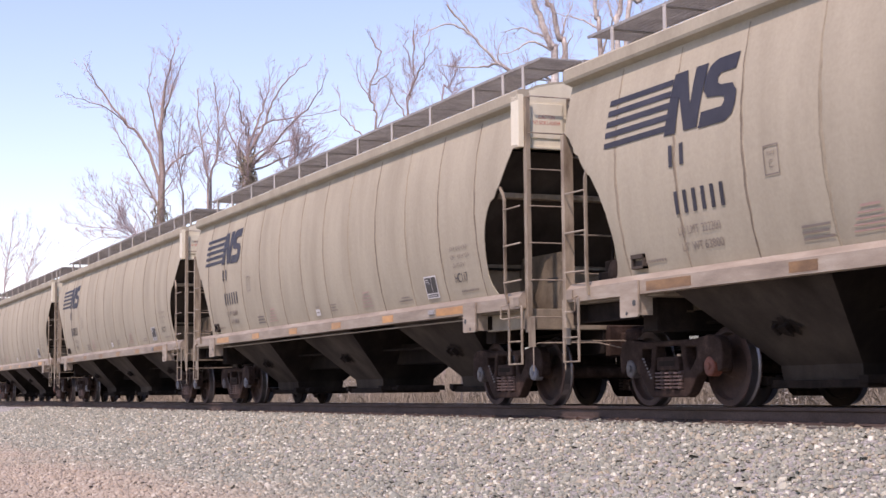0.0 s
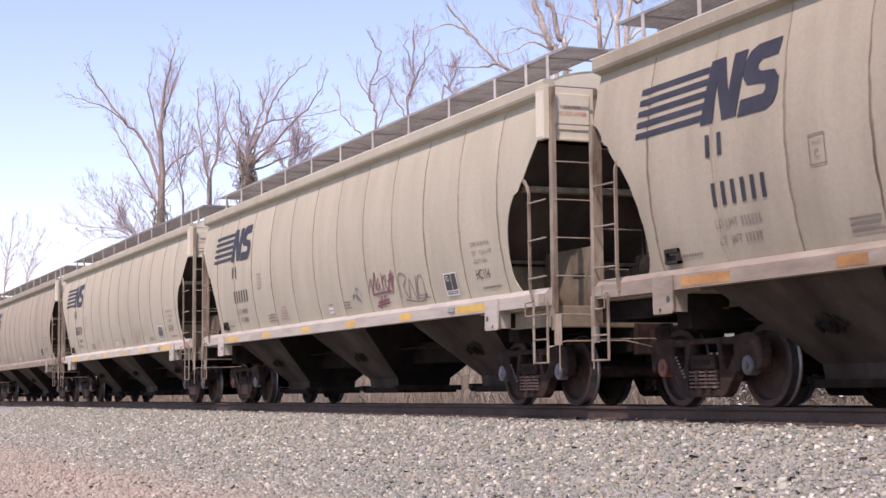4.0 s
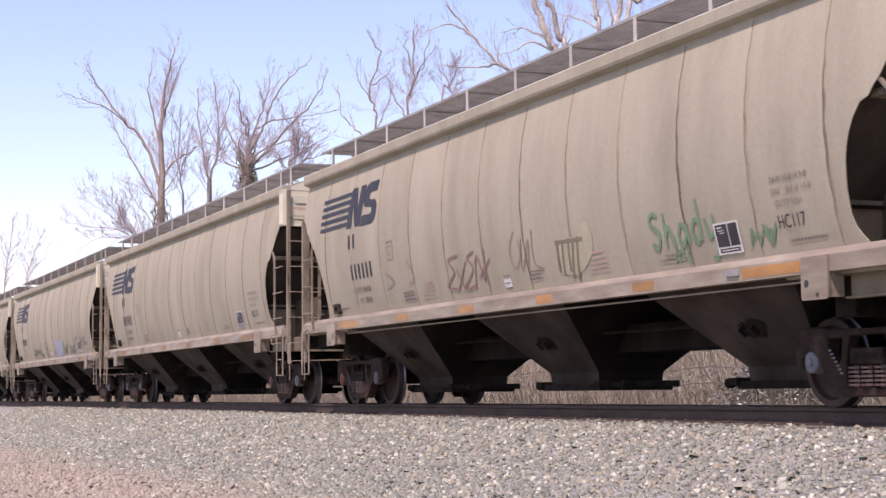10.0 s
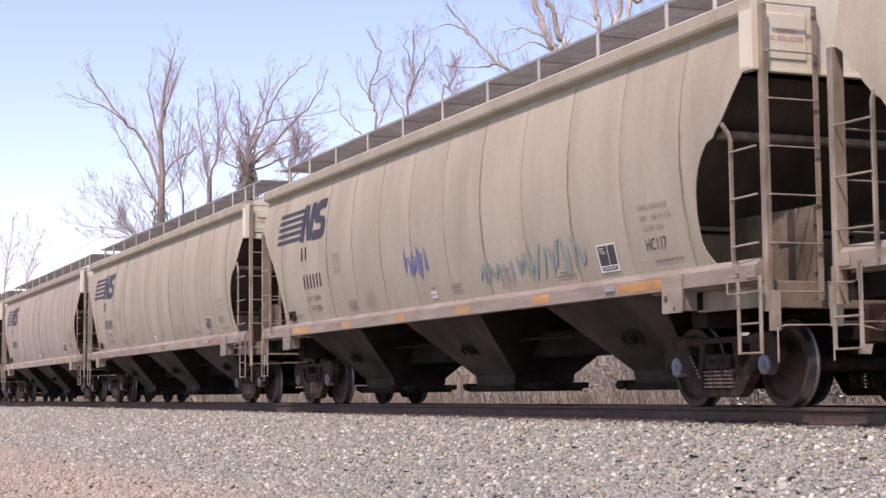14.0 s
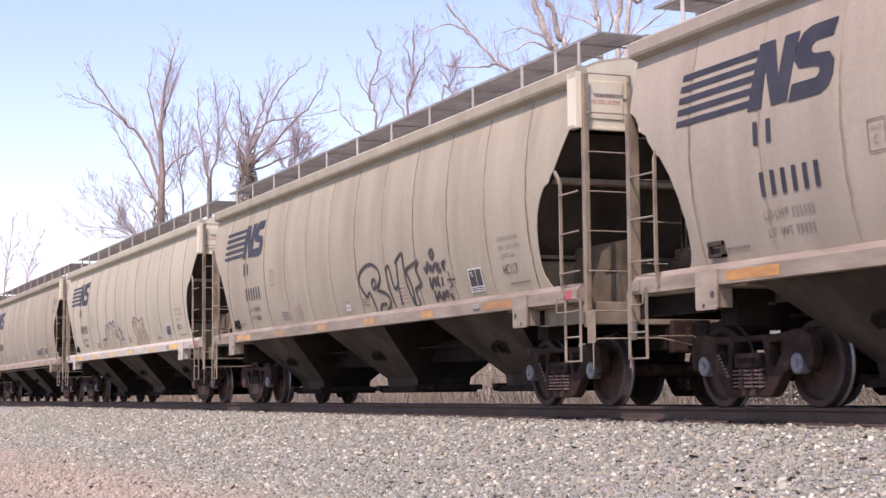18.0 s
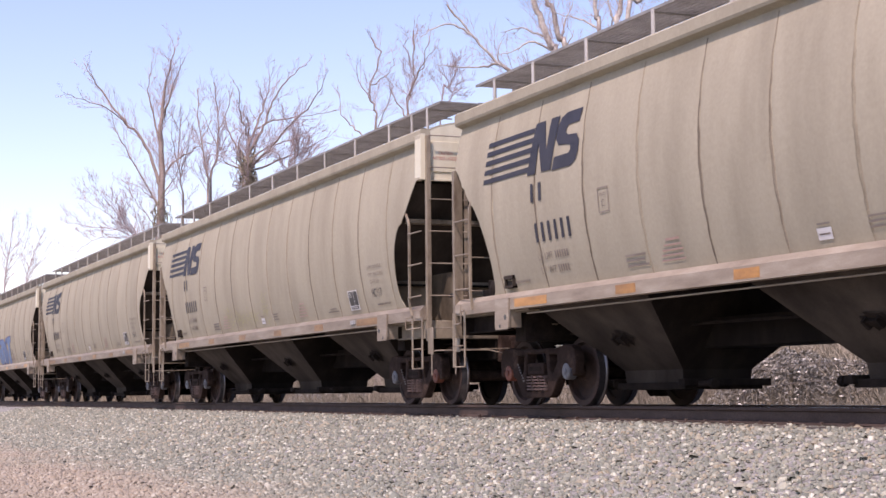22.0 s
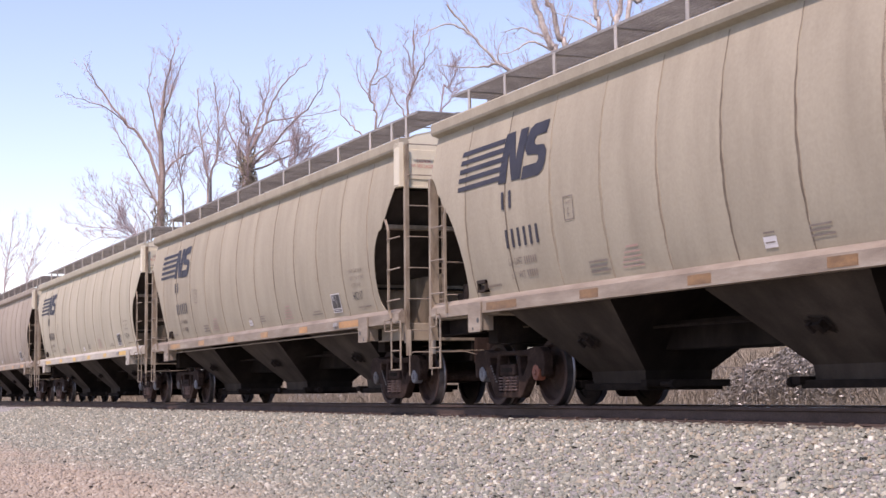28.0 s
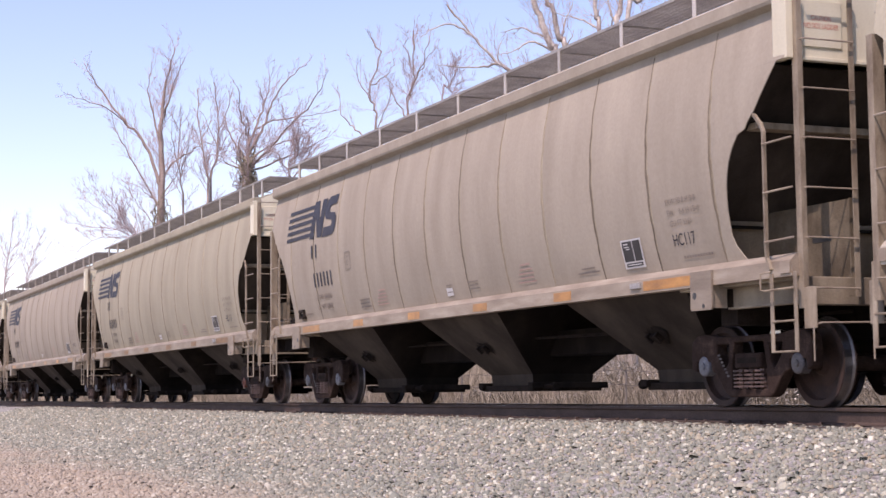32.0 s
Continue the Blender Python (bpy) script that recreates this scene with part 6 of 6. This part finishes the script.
    tree(56, 245, 13, TWIG, 0.13, [(0.7, 0.0), (0.7, 10.4), (0.4, 11.2), (-0.6, 12.2), (-1.2, 13.2), (-1.7, 14.5)], [
        (0.07, [(0.2, 11.4), (-1.7, 12.5), (-3.7, 12.7), (-5.2, 13.0)]),
        (0.07, [(-0.4, 12.0), (-2.5, 13.7), (-4.4, 14.7)]),
        (0.06, [(-0.1, 11.7), (-0.4, 13.7), (-0.8, 15.3)]),
        (0.06, [(0.0, 11.5), (-1.6, 11.9), (-3.3, 11.8), (-4.6, 11.0)]),
        (0.06, [(-1.1, 12.9), (-2.5, 14.7), (-3.3, 15.5)])], low, reach=2.6, gap=0.3)
    far = "far bare tree with fine mauve-brown twigs"
    tree(15, 14, 17, TWIG, 0.18, [(-0.6, 0.0), (-0.6, 13.6), (-0.1, 18.4), (0.5, 23.3)], [
        (0.08, [(-0.4, 16.2), (1.9, 19.1), (2.9, 22.2)]),
        (0.08, [(-0.2, 17.6), (-1.6, 20.5), (-2.0, 23.3)]),
        (0.07, [(0.1, 18.9), (1.6, 21.2), (1.9, 23.6)])], far, reach=2.8, gap=0.5, twig=0.010)
    tree(53, 48, 17, TWIG, 0.15, [(-0.3, 0.0), (-0.3, 12.7), (0.3, 16.5), (1.5, 19.4)], [
        (0.06, [(-0.1, 14.1), (1.6, 16.8), (3.1, 17.8)]),
        (0.06, [(0.2, 15.7), (-1.1, 18.4), (-1.2, 20.4)])], far, reach=2.6, gap=0.5, twig=0.010)


plant_trees()

LEAF = material("glossy_pale_leaves", [(0.3, (0.12, 0.105, 0.08)), (0.5, (0.27, 0.245, 0.20)), (0.7, (0.50, 0.47, 0.41))], scale=(3, 3, 3), rough=0.3, bump=0.0)
STRAW = material("dead_grass_straw", [(0.3, (0.11, 0.09, 0.065)), (0.5, (0.20, 0.17, 0.125)), (0.7, (0.34, 0.29, 0.22))], scale=(2, 2, 2), rough=0.9, bump=0.0)
WEATHERED = material("weathered_post_wood", [(0.3, (0.14, 0.12, 0.10)), (0.7, (0.26, 0.23, 0.20))], scale=(4, 4, 1), rough=0.9)


def soft_height(x, y):
    return -0.85 + 0.5 * (1 - math.exp(-max(0, y - 5) / 6))


def scatter(name, mat, label, count, seed, place, shape):
    """Many small blades, twigs or leaves, joined: place gives the foot of each, shape its corners."""
    rng = random.Random(seed)
    verts, faces = [], []
    for _ in range(count):
        foot = place(rng)
        if foot is None:
            continue
        a = len(verts)
        vs, fs = shape(rng, Vector(foot))
        verts += vs
        faces += [tuple(a + i for i in f) for f in fs]
    ob = new(name, mesh_of(name, verts, faces, mat))
    return tagged(ob, label, "brush", kind="stuff")


def blade(rng, p):
    h, w = rng.uniform(0.35, 1.15), rng.uniform(0.006, 0.014)
    t = Vector((rng.gauss(0, 0.5), rng.gauss(0, 0.5), 1)).normalized() * h
    s = ACROSS * w
    m = p + t * 0.55 + Vector((rng.gauss(0, 0.04), rng.gauss(0, 0.04), 0))
    return [p - s, p + s, m + s * 0.8, m - s * 0.8, p + t + Vector((rng.gauss(0, 0.1), 0, -0.06 * h))], [(0, 1, 2, 3), (3, 2, 4)]


def stick(rng, p):
    h, r = rng.uniform(0.9, 2.6), rng.uniform(0.005, 0.014)
    pts = [p]
    d = Vector((rng.gauss(0, 0.45), rng.gauss(0, 0.45), 1)).normalized()
    for i in range(4):
        d = (d + Vector((rng.gauss(0, 0.25), rng.gauss(0, 0.25), rng.gauss(-0.05, 0.15)))).normalized()
        pts.append(pts[-1] + d * h / 4)
    vs, fs = [], []
    for i, q in enumerate(pts):
        rr = r * (1 - 0.2 * i)
        vs += [q - ACROSS * rr, q + ACROSS * rr, q + Vector((-ACROSS.y, ACROSS.x, 0)) * rr]
    for i in range(4):
        for k in range(3):
            a, b = 3 * i + k, 3 * i + (k + 1) % 3
            fs.append((a, b, b + 3, a + 3))
    return vs, fs


def tall_stick(rng, p):
    vs, fs = stick(rng, p)
    return [p + (v - p) * 1.9 for v in vs], fs


def leaf(rng, p):
    s = rng.uniform(0.025, 0.055)
    n = Vector((rng.gauss(0, 1), rng.gauss(0, 1), rng.gauss(0.5, 1))).normalized()
    u = n.orthogonal().normalized()
    v = n.cross(u)
    return [p - u * s, p - v * s * 0.5, p + u * s, p + v * s * 0.5 + n * s * 0.2], [(0, 1, 2, 3)]


def plant_brush():
    def strip(y0, y1):
        def place(rng):
            y = rng.uniform(y0, y1)
            x = spot(rng.uniform(380, 1640), y)
            return x, y, soft_height(x, y)
        return place

    scatter("dead_grass", STRAW, "tall dead straw-coloured grass behind the track", 20000, 11, strip(5.2, 12.0), blade)
    scatter("bare_brush", BRUSH, "tangle of bare brown brush behind the track", 9000, 12, strip(7.5, 14.0), stick)
    scatter("far_thicket", BRUSH, "grey-brown thicket of tall bare brush further back", 9000, 13, strip(14.0, 22.0), tall_stick)

    def distant(rng):
        y = rng.uniform(9.0, 20.0)
        x = spot(rng.uniform(-60, 420), y)
        return x, y, soft_height(x, y)

    scatter("far_hedgerow", BRUSH, "distant grey-brown hedgerow of bare brush along the track", 9000, 14, distant, tall_stick)
    mounds = [(1395, 7.6, 1.5, 1.5, 9000), (1520, 8.6, 1.3, 1.3, 5000), (1250, 9.5, 1.5, 1.2, 4000), (590, 9.0, 2.0, 1.2, 5000), (880, 9.5, 1.6, 1.0, 3000), (1085, 9.8, 1.6, 1.5, 4000)]
    for i, (across, y, wide, tall, count) in enumerate(mounds):
        def place(rng, across=across, y=y, wide=wide, tall=tall):
            a, r = rng.uniform(0, 6.283), rng.random() ** 0.35
            e = rng.random() ** 0.7
            k = math.sqrt(max(0, 1 - e * e))
            x, yy = spot(across, y) + wide * r * k * math.cos(a) * 1.6, y + wide * r * k * math.sin(a)
            lump = 1 + 0.25 * noise.noise((x * 2, yy * 2, e * 3))
            return x, yy, soft_height(x, yy) + tall * e * lump
        scatter("vine_thicket", LEAF, "mound of glossy pale vine leaves over brush", count, 20 + i, place, leaf)


plant_brush()


def build_fence():
    y = 6.6
    fence = tagged(new("wire_fence"), "old wire fence on thin weathered posts beyond the track", "fence")
    x = spot(1103, y)
    xs = [x - 9.0, x, x + 4.6, x + 10.0]
    for i, a in enumerate(xs):
        bm = tube(bmesh.new(), [(a, y, -0.8), (a + 0.02, y, 0.1), (a + 0.05, y, 0.66)], [0.035, 0.03, 0.026], 6)
        part("post", bm, WEATHERED, fence)
    for z in (0.30, 0.62):
        pts = [(xs[0] + (xs[-1] - xs[0]) * i / 24, y - 0.03, z + 0.04 * math.sin(i * 1.3)) for i in range(25)]
        part("wire", tube(bmesh.new(), pts, 0.012, 4), WEATHERED, fence)


build_fence()


def motions():
    times = range(33)
    for k, ob in cars.items():
        walk(ob, [(t, pose(train_at(t) - k * PITCH_X, 0, 0)) for t in times])
        rows_t = [i / FPS for i in range(0, 961) if -66 < train_at(i / FPS) - k * PITCH_X < 2]
        if not rows_t:
            continue
        for ws in [c for c in ob.children if c.name.startswith("wheelset")]:
            base = ws.matrix_basis.copy()
            r0 = train_at(rows_t[0]) / 0.457
            rows = [(t, base @ Matrix.Rotation(train_at(t) / 0.457 - r0, 4, "Y")) for t in rows_t]
            if rows_t[0] > 0:
                rows = [(0.0, base)] + rows
            if rows_t[-1] < 32.0:
                rows = rows + [(32.0, rows[-1][1])]
            walk(ws, rows)


motions()
